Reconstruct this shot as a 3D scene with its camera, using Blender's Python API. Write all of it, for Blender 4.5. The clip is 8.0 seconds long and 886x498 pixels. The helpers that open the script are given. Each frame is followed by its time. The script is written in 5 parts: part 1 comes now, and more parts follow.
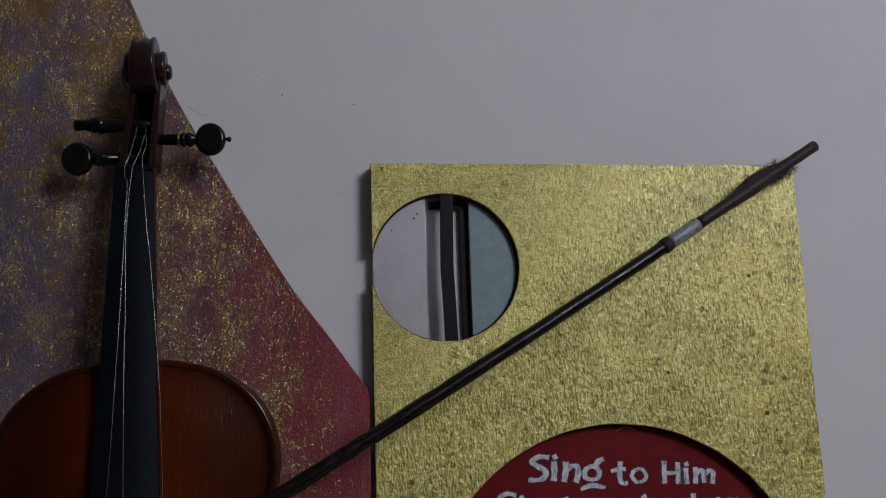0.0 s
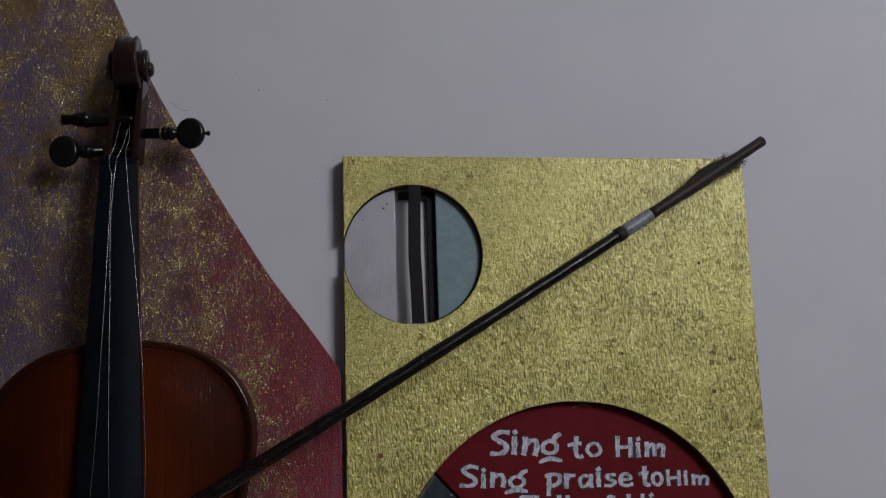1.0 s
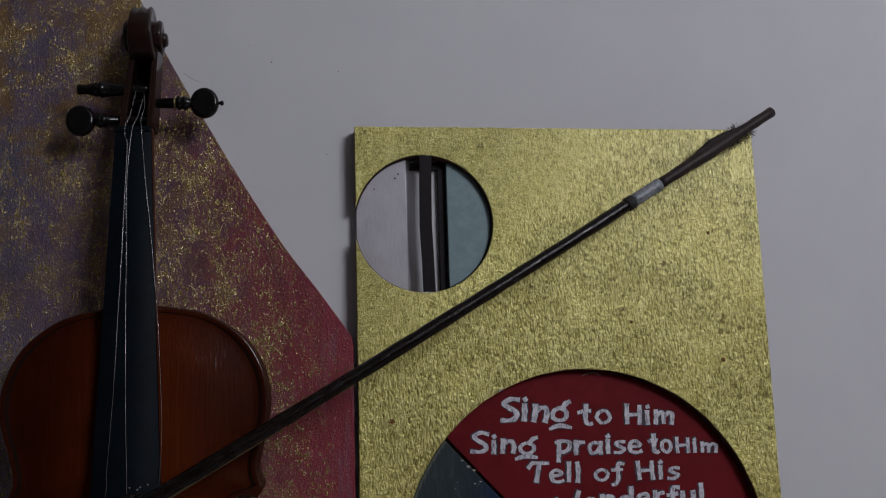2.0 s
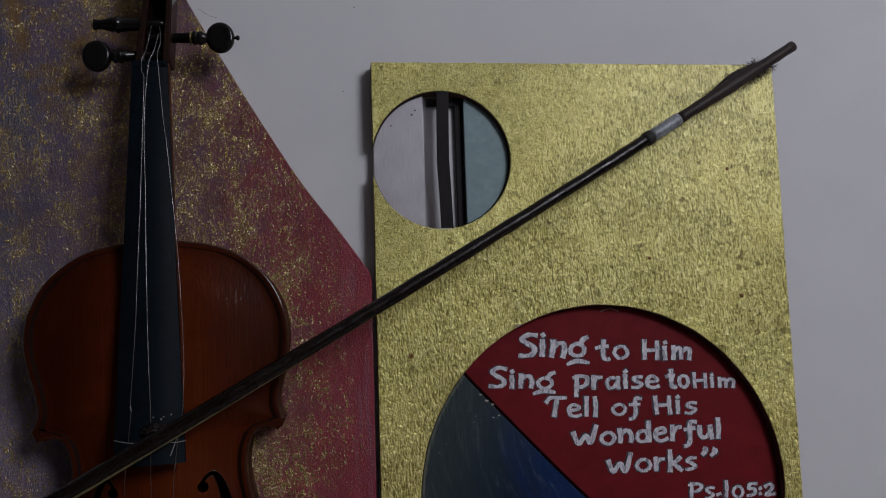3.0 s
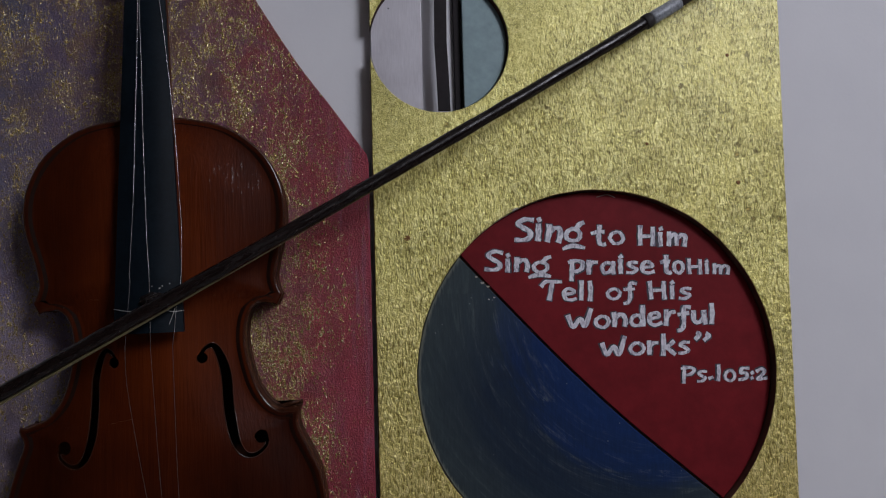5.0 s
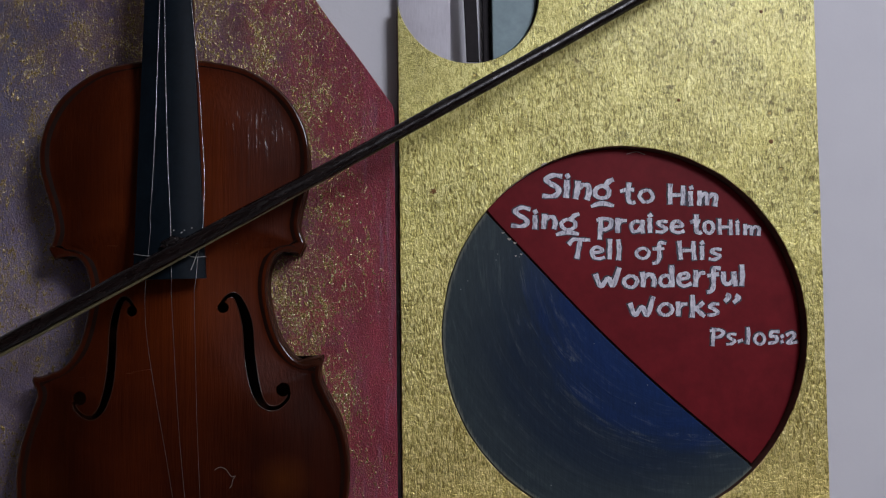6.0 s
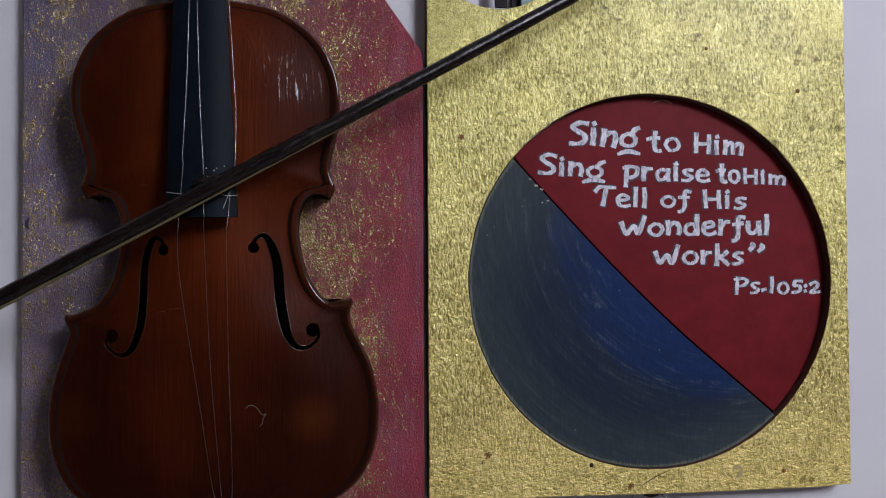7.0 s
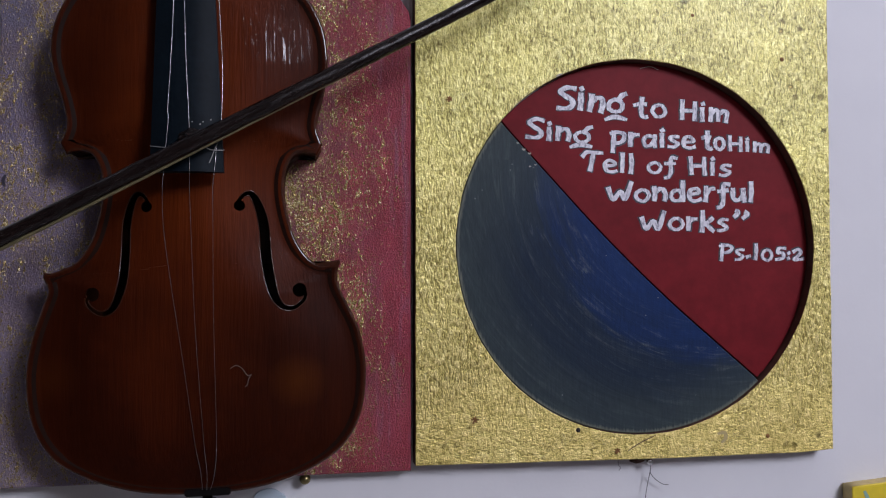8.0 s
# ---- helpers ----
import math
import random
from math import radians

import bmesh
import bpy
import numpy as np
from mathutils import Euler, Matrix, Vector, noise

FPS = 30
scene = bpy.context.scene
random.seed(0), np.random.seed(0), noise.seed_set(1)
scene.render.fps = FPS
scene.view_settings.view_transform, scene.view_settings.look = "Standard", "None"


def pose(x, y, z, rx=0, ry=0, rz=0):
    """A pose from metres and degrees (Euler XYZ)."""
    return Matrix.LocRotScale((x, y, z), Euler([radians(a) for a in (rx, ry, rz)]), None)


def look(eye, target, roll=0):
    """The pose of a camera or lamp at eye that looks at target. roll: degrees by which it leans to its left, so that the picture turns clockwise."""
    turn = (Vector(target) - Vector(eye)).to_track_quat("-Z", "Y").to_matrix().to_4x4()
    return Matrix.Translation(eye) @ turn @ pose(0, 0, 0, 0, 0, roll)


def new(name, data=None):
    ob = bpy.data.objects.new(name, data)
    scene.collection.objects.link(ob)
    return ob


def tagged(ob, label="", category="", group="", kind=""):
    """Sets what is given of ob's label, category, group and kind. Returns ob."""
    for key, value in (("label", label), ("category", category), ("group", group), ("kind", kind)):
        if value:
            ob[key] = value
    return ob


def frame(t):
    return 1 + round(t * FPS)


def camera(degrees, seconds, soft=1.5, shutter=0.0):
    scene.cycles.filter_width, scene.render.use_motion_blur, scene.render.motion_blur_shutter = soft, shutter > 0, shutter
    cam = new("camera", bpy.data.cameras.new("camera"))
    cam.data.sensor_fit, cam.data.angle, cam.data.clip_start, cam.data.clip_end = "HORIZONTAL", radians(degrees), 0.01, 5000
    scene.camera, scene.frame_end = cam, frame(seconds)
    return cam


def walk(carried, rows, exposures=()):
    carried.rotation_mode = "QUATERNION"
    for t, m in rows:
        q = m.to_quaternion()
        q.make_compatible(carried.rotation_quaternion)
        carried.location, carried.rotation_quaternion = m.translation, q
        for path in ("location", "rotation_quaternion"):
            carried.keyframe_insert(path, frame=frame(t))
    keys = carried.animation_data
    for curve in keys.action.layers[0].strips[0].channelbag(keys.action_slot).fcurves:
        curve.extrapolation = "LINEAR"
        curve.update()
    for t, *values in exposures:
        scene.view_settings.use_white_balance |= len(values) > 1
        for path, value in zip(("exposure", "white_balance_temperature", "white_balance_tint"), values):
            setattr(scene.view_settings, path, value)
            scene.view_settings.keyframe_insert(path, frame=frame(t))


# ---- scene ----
cam = camera(54.3, 8.0, soft=1.15)
PATH = [
    (0, (-0.029, -0.638, 1.568), (0.226, 1.317, 1.905), -1.7),
    (0.5, (-0.02, -0.67, 1.563), (0.261, 1.285, 1.882), -1.7),
    (1, (-0.019, -0.679, 1.562), (0.265, 1.277, 1.868), -1.7),
    (1.2, (-0.0205, -0.6795, 1.558), (0.260, 1.278, 1.861), -1.65),
    (2.3, (-0.0205, -0.6835, 1.5375), (0.2335, 1.285, 1.812), -1.7),
    (2.5, (-0.02, -0.683, 1.534), (0.229, 1.286, 1.782), -1.7),
    (3, (-0.026, -0.679, 1.521), (0.208, 1.297, 1.73), -1.8),
    (3.5, (-0.025, -0.683, 1.509), (0.201, 1.294, 1.715), -2.2),
    (4, (-0.015, -0.688, 1.497), (0.183, 1.296, 1.662), -2.1),
    (4.5, (-0.014, -0.686, 1.486), (0.186, 1.3, 1.605), -2.0),
    (4.7, (-0.014, -0.685, 1.480), (0.1885, 1.301, 1.586), -1.8),
    (5.8, (-0.0425, -0.658, 1.441), (0.1957, 1.326, 1.523), -0.85),
    (6, (-0.043, -0.657, 1.436), (0.189, 1.327, 1.528), -0.7),
    (6.5, (-0.052, -0.652, 1.42), (0.175, 1.334, 1.494), -0.7),
    (7, (-0.064, -0.656, 1.409), (0.169, 1.33, 1.458), -0.3),
    (7.5, (-0.074, -0.653, 1.392), (0.192, 1.328, 1.435), -0.7),
    (8, (-0.079, -0.647, 1.379), (0.232, 1.328, 1.436), -0.1),
]
EXPOSURES = [(0.0, -0.13, 6440, 10), (1.0, -0.14, 6440, 10), (2.5, -0.13, 6420, 10), (3.5, -0.01, 6400, 10), (4.5, 0.15, 6350, 10.5), (6.0, 0.47, 6220, 12.5),
             (7.0, 0.80, 6170, 14), (8.0, 0.88, 6130, 15.5)]
walk(cam, [(t, look(eye, target, roll)) for t, eye, target, roll in PATH], EXPOSURES)

# ---- world and light ----
world = bpy.data.worlds.new("sky")
scene.world = world
world.use_nodes = True
wn = world.node_tree
sky = wn.nodes.new("ShaderNodeTexSky")
sky.sky_type = "NISHITA"
sky.sun_disc = False
sky.sun_elevation, sky.sun_rotation = radians(35), radians(150)
wn.links.new(sky.outputs[0], wn.nodes["Background"].inputs[0])
wn.nodes["Background"].inputs[1].default_value = 0.1

# daylight through the high window in the rear wall
WIN = (1.15, 2.25, 2.35, 3.35)      # x0, x1, z0, z1
REAR, LEFT, RIGHT, CEIL = -2.6, -2.2, 2.9, 3.5
sun_data = bpy.data.lights.new("daylight", "AREA")
sun_data.shape = "RECTANGLE"
sun_data.size, sun_data.size_y = WIN[1] - WIN[0], WIN[3] - WIN[2]
sun_data.energy = 47
sun_data.color = (0.91, 0.915, 1.0)
daylight = new("daylight", sun_data)
daylight.matrix_world = look(((WIN[0] + WIN[1]) / 2, REAR - 0.06, (WIN[2] + WIN[3]) / 2), ((WIN[0] + WIN[1]) / 2, 0, (WIN[2] + WIN[3]) / 2))


# ---- materials ----
def nodes_of(name):
    m = bpy.data.materials.new(name)
    m.use_nodes = True
    nt = m.node_tree
    return m, nt, nt.nodes["Principled BSDF"]


def coords(nt, scale=(1, 1, 1), turn=(0, 0, 0)):
    tc = nt.nodes.new("ShaderNodeTexCoord")
    mp = nt.nodes.new("ShaderNodeMapping")
    mp.inputs["Scale"].default_value = scale
    mp.inputs["Rotation"].default_value = turn
    nt.links.new(tc.outputs["Object"], mp.inputs[0])
    return mp.outputs[0]


def noise_tex(nt, vec, scale, detail=4.0, rough=0.55, warp=0.0):
    n = nt.nodes.new("ShaderNodeTexNoise")
    n.inputs["Scale"].default_value, n.inputs["Detail"].default_value = scale, detail
    n.inputs["Roughness"].default_value, n.inputs["Distortion"].default_value = rough, warp
    nt.links.new(vec, n.inputs["Vector"])
    return n.outputs[0]


def cells(nt, vec, scale, feature="F1"):
    n = nt.nodes.new("ShaderNodeTexVoronoi")
    n.feature = feature
    n.inputs["Scale"].default_value = scale
    nt.links.new(vec, n.inputs["Vector"])
    return n.outputs["Distance"]


def ramp(nt, fac, stops):
    r = nt.nodes.new("ShaderNodeValToRGB")
    while len(r.color_ramp.elements) < len(stops):
        r.color_ramp.elements.new(0.5)
    for e, (p, c) in zip(r.color_ramp.elements, stops):
        e.position = p
        e.color = (c, c, c, 1) if isinstance(c, (int, float)) else (*c, 1)
    nt.links.new(fac, r.inputs[0])
    return r.outputs[0]


def put_in(nt, socket, value):
    if isinstance(value, bpy.types.NodeSocket):
        nt.links.new(value, socket)
    elif isinstance(value, tuple):
        socket.default_value = (*value, 1) if len(value) == 3 else value
    else:
        socket.default_value = value


def mixed(nt, fac, a, b, how="MIX"):
    n = nt.nodes.new("ShaderNodeMix")
    n.data_type, n.blend_type = "RGBA", how
    put_in(nt, n.inputs[0], fac)
    put_in(nt, n.inputs[6], a)
    put_in(nt, n.inputs[7], b)
    return n.outputs[2]


def calc(nt, op, a, b=0.0, clamp=False):
    n = nt.nodes.new("ShaderNodeMath")
    n.operation, n.use_clamp = op, clamp
    put_in(nt, n.inputs[0], a)
    put_in(nt, n.inputs[1], b)
    return n.outputs[0]


def axis_of(nt, vec, which):
    s = nt.nodes.new("ShaderNodeSeparateXYZ")
    nt.links.new(vec, s.inputs[0])
    return s.outputs[which]


def span(nt, value, a, b):
    n = nt.nodes.new("ShaderNodeMapRange")
    n.inputs[1].default_value, n.inputs[2].default_value = a, b
    nt.links.new(value, n.inputs[0])
    return n.outputs[0]


def bumped(nt, bsdf, height, strength, distance):
    n = nt.nodes.new("ShaderNodeBump")
    n.inputs["Strength"].default_value, n.inputs["Distance"].default_value = strength, distance
    nt.links.new(height, n.inputs["Height"])
    nt.links.new(n.outputs[0], bsdf.inputs["Normal"])


def simple(name, colour, rough, metal=0.0, grain=120.0, vary=0.25, bump=0.0, coat=0.0, sheen=0.5, gloss=0.1):
    """A plain surface whose tone wanders at two scales."""
    m, nt, b = nodes_of(name)
    v = coords(nt)
    tone = mixed(nt, 0.5, noise_tex(nt, v, grain), noise_tex(nt, v, grain * 0.12))
    dark = tuple(c * (1 - vary) for c in colour)
    light = tuple(min(1, c * (1 + vary)) for c in colour)
    put_in(nt, b.inputs["Base Color"], ramp(nt, tone, [(0.35, dark), (0.65, light)]))
    b.inputs["Roughness"].default_value, b.inputs["Metallic"].default_value = rough, metal
    b.inputs["Coat Weight"].default_value, b.inputs["Coat Roughness"].default_value = coat, gloss
    b.inputs["Specular IOR Level"].default_value = sheen
    if bump:
        bumped(nt, b, tone, bump, 0.001)
    return m


def wall_paint():
    m, nt, b = nodes_of("white wall paint")
    v = coords(nt)
    tone = mixed(nt, 0.6, noise_tex(nt, v, 2.5, 3), noise_tex(nt, v, 14, 5))
    put_in(nt, b.inputs["Base Color"], ramp(nt, tone, [(0.3, (0.66, 0.66, 0.69)), (0.7, (0.72, 0.72, 0.74))]))
    b.inputs["Roughness"].default_value = 0.7
    bumped(nt, b, noise_tex(nt, v, 380, 4), 0.12, 0.0006)
    return m


def gold_paint():
    """Gold paint brushed thick over primer: short wrinkles that stand upright, lie flat towards the foot and curl at the upper corner."""
    m, nt, b = nodes_of("gold paint over rough primer")
    v = coords(nt)
    x, z = axis_of(nt, v, 0), axis_of(nt, v, 2)
    up = noise_tex(nt, coords(nt, (1.0, 1.0, 0.36)), 740, 3, 0.58, 0.45)
    flat = noise_tex(nt, coords(nt, (0.42, 1.0, 1.0)), 560, 3, 0.65, 1.0)
    curl = noise_tex(nt, v, 490, 4, 0.65, 1.6)
    patch = calc(nt, "SUBTRACT", noise_tex(nt, v, 20, 3, 0.6), 0.5)
    lying = calc(nt, "ADD", span(nt, z, 1.315, 1.255), calc(nt, "MULTIPLY", patch, 1.6), clamp=True)
    curly = calc(nt, "ADD", span(nt, calc(nt, "SUBTRACT", x, calc(nt, "MULTIPLY", calc(nt, "SUBTRACT", z, 1.60), 0.9)), 0.12, -0.02), calc(nt, "MULTIPLY", patch, 2.2), clamp=True)
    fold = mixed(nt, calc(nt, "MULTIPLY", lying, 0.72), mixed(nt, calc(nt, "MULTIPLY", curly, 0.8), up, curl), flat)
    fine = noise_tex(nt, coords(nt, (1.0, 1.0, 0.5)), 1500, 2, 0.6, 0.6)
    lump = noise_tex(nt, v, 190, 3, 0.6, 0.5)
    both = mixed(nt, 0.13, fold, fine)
    # shade of the creases and gleam of the crests, put into the colour by height
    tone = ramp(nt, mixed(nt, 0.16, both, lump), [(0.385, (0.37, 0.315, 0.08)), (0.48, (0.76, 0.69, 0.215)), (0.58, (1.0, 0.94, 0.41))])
    blot = mixed(nt, 1.0, ramp(nt, noise_tex(nt, v, 14, 5, 0.7), [(0.3, (0.88, 0.86, 0.78)), (0.58, (1, 1, 1))]), ramp(nt, noise_tex(nt, v, 85, 4, 0.7), [(0.26, (0.6, 0.58, 0.52)), (0.38, (1, 1, 1))]), "MULTIPLY")
    # dull pits where the paint missed the primer, thicker on one side of the board
    wobble = calc(nt, "MULTIPLY", calc(nt, "SUBTRACT", curl, 0.5), 0.55)
    pit = ramp(nt, calc(nt, "ADD", cells(nt, v, 78), wobble), [(0.07, 0.0), (0.22, 1.0)])
    here = calc(nt, "ADD", noise_tex(nt, v, 29, 3, 0.6), calc(nt, "MULTIPLY", span(nt, x, 0.12, 0.30), 0.075))
    keep = calc(nt, "MAXIMUM", pit, ramp(nt, here, [(0.60, 1.0), (0.64, 0.0)]))
    # thin crease lines whose shade is likewise darkened into the colour
    n = noise_tex(nt, v, 120, 4, 0.6, 1.0)
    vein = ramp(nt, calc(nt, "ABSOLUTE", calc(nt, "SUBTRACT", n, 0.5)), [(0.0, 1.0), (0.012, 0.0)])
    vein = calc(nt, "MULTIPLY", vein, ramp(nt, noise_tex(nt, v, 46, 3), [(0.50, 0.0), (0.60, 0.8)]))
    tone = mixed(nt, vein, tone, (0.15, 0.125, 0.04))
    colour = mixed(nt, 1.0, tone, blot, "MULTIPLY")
    # the second coat, towards the foot, is a warmer gold
    low = calc(nt, "MULTIPLY", span(nt, calc(nt, "ADD", z, calc(nt, "MULTIPLY", noise_tex(nt, v, 9, 4), 0.12)), 1.56, 1.33), 0.8)
    colour = mixed(nt, low, colour, mixed(nt, 1.0, colour, (1.04, 0.91, 0.86), "MULTIPLY"))
    colour = mixed(nt, keep, (0.36, 0.27, 0.055), colour)
    put_in(nt, b.inputs["Base Color"], colour)
    put_in(nt, b.inputs["Metallic"], ramp(nt, keep, [(0.0, 0.6), (1.0, 0.78)]))
    b.inputs["Roughness"].default_value = 0.38
    b.inputs["Coat Weight"].default_value, b.inputs["Coat Roughness"].default_value = 0.3, 0.35
    relief = calc(nt, "ADD", calc(nt, "MULTIPLY", both, keep), calc(nt, "ADD", calc(nt, "MULTIPLY", lump, 0.6), calc(nt, "MULTIPLY", vein, -0.10)))
    bumped(nt, b, relief, 0.9, 0.0021)
    return m


def fleck_paint():
    m, nt, b = nodes_of("violet to crimson paint with gold flecks")
    v = coords(nt)
    x, z = axis_of(nt, v, 0), axis_of(nt, v, 2)
    cloud = noise_tex(nt, v, 13, 5, 0.62, 0.6)
    streak = noise_tex(nt, coords(nt, (1, 1, 0.16)), 75, 4, 0.6, 0.6)
    # hue runs across the board, mottled at three scales
    across = calc(nt, "ADD", x, calc(nt, "MULTIPLY", calc(nt, "SUBTRACT", cloud, 0.5), 0.20))
    base = ramp(nt, span(nt, across, -0.30, 0.01), [(0.0, (0.085, 0.090, 0.150)), (0.26, (0.125, 0.082, 0.135)), (0.55, (0.150, 0.048, 0.074)),
                                                    (0.80, (0.27, 0.026, 0.044)), (1.0, (0.37, 0.046, 0.072))])
    pale = calc(nt, "MULTIPLY", span(nt, z, 1.66, 1.42), span(nt, across, -0.13, -0.27))
    base = mixed(nt, pale, base, (0.235, 0.19, 0.285))
    blotch = noise_tex(nt, v, 34, 5, 0.7, 0.8)
    base = mixed(nt, calc(nt, "MULTIPLY", ramp(nt, blotch, [(0.44, 0.0), (0.62, 0.5)]), span(nt, x, 0.02, -0.12)), base, mixed(nt, 0.62, base, (0.105, 0.075, 0.19)))
    warm = calc(nt, "MULTIPLY", calc(nt, "ADD", calc(nt, "MULTIPLY", span(nt, z, 1.58, 1.75), 0.75), 0.25), ramp(nt, noise_tex(nt, v, 30, 5, 0.7, 0.5), [(0.46, 0.0), (0.60, 0.95)]))
    base = mixed(nt, calc(nt, "MULTIPLY", warm, span(nt, x, -0.02, -0.17)), base, (0.185, 0.095, 0.028))
    base = mixed(nt, 0.4, base, ramp(nt, streak, [(0.35, (0.45, 0.45, 0.45)), (0.65, (1.1, 1.1, 1.1))]), "MULTIPLY")
    # lilac brush drags along the bare crimson edge
    drag = calc(nt, "MULTIPLY", ramp(nt, noise_tex(nt, coords(nt, (1, 1, 0.10)), 150, 4, 0.65, 0.5), [(0.52, 0.0), (0.66, 0.55)]), span(nt, x, -0.055, -0.010))
    base = mixed(nt, drag, base, (0.26, 0.115, 0.175))
    # flecks: slivers of gold leaf that lean this way and that, thick in drifts and scattered singly between
    slivers = calc(nt, "MAXIMUM", noise_tex(nt, coords(nt, (1.0, 1.0, 0.45), (0, -0.35, 0)), 470, 2, 0.55, 0.9), noise_tex(nt, coords(nt, (1.0, 1.0, 0.50), (0, 0.25, 0)), 540, 2, 0.55, 0.9))
    crumbs = noise_tex(nt, coords(nt, (1.0, 1.0, 0.6), (0, -0.5, 0)), 1150, 2, 0.6, 1.0)
    drift = noise_tex(nt, coords(nt, (1.0, 1.0, 0.8), (0, -0.5, 0)), 52, 5, 0.66, 0.8)
    thin = calc(nt, "ADD", span(nt, x, -0.060, 0.010), span(nt, calc(nt, "ADD", x, calc(nt, "MULTIPLY", calc(nt, "SUBTRACT", z, 1.58), 0.61)), -0.012, 0.012), clamp=True)
    hx, hz = calc(nt, "DIVIDE", calc(nt, "ADD", x, 0.078), 0.036), calc(nt, "DIVIDE", calc(nt, "SUBTRACT", z, 1.425), 0.075)
    heap = calc(nt, "SUBTRACT", 1.0, calc(nt, "ADD", calc(nt, "MULTIPLY", hx, hx), calc(nt, "MULTIPLY", hz, hz)), clamp=True)
    lean = calc(nt, "ADD", calc(nt, "MULTIPLY", drift, 0.50), calc(nt, "SUBTRACT", calc(nt, "MULTIPLY", heap, 0.05), calc(nt, "ADD", calc(nt, "MULTIPLY", thin, 0.13), calc(nt, "MULTIPLY", span(nt, x, -0.17, -0.23), 0.022))))
    level = calc(nt, "ADD", slivers, lean)
    small = calc(nt, "ADD", crumbs, calc(nt, "MULTIPLY", lean, 0.7))
    gold = calc(nt, "MAXIMUM", ramp(nt, level, [(0.846, 0.0), (0.868, 1.0)]), ramp(nt, small, [(0.770, 0.0), (0.792, 1.0)]))
    grit = ramp(nt, noise_tex(nt, v, 900, 2, 0.6), [(0.36, (0.62, 0.62, 0.62)), (0.64, (1.3, 1.3, 1.3))])
    base = mixed(nt, 0.55, base, grit, "MULTIPLY")
    shine = ramp(nt, noise_tex(nt, v, 800, 2), [(0.40, (0.31, 0.205, 0.055)), (0.53, (0.60, 0.445, 0.16)), (0.64, (1.0, 0.89, 0.58))])
    put_in(nt, b.inputs["Base Color"], mixed(nt, gold, base, shine))
    put_in(nt, b.inputs["Metallic"], calc(nt, "MULTIPLY", gold, 0.7))
    put_in(nt, b.inputs["Roughness"], ramp(nt, gold, [(0.0, 0.40), (1.0, 0.26)]))
    bumped(nt, b, calc(nt, "ADD", calc(nt, "ADD", level, crumbs), calc(nt, "MULTIPLY", streak, 0.6)), 0.9, 0.0013)
    return m


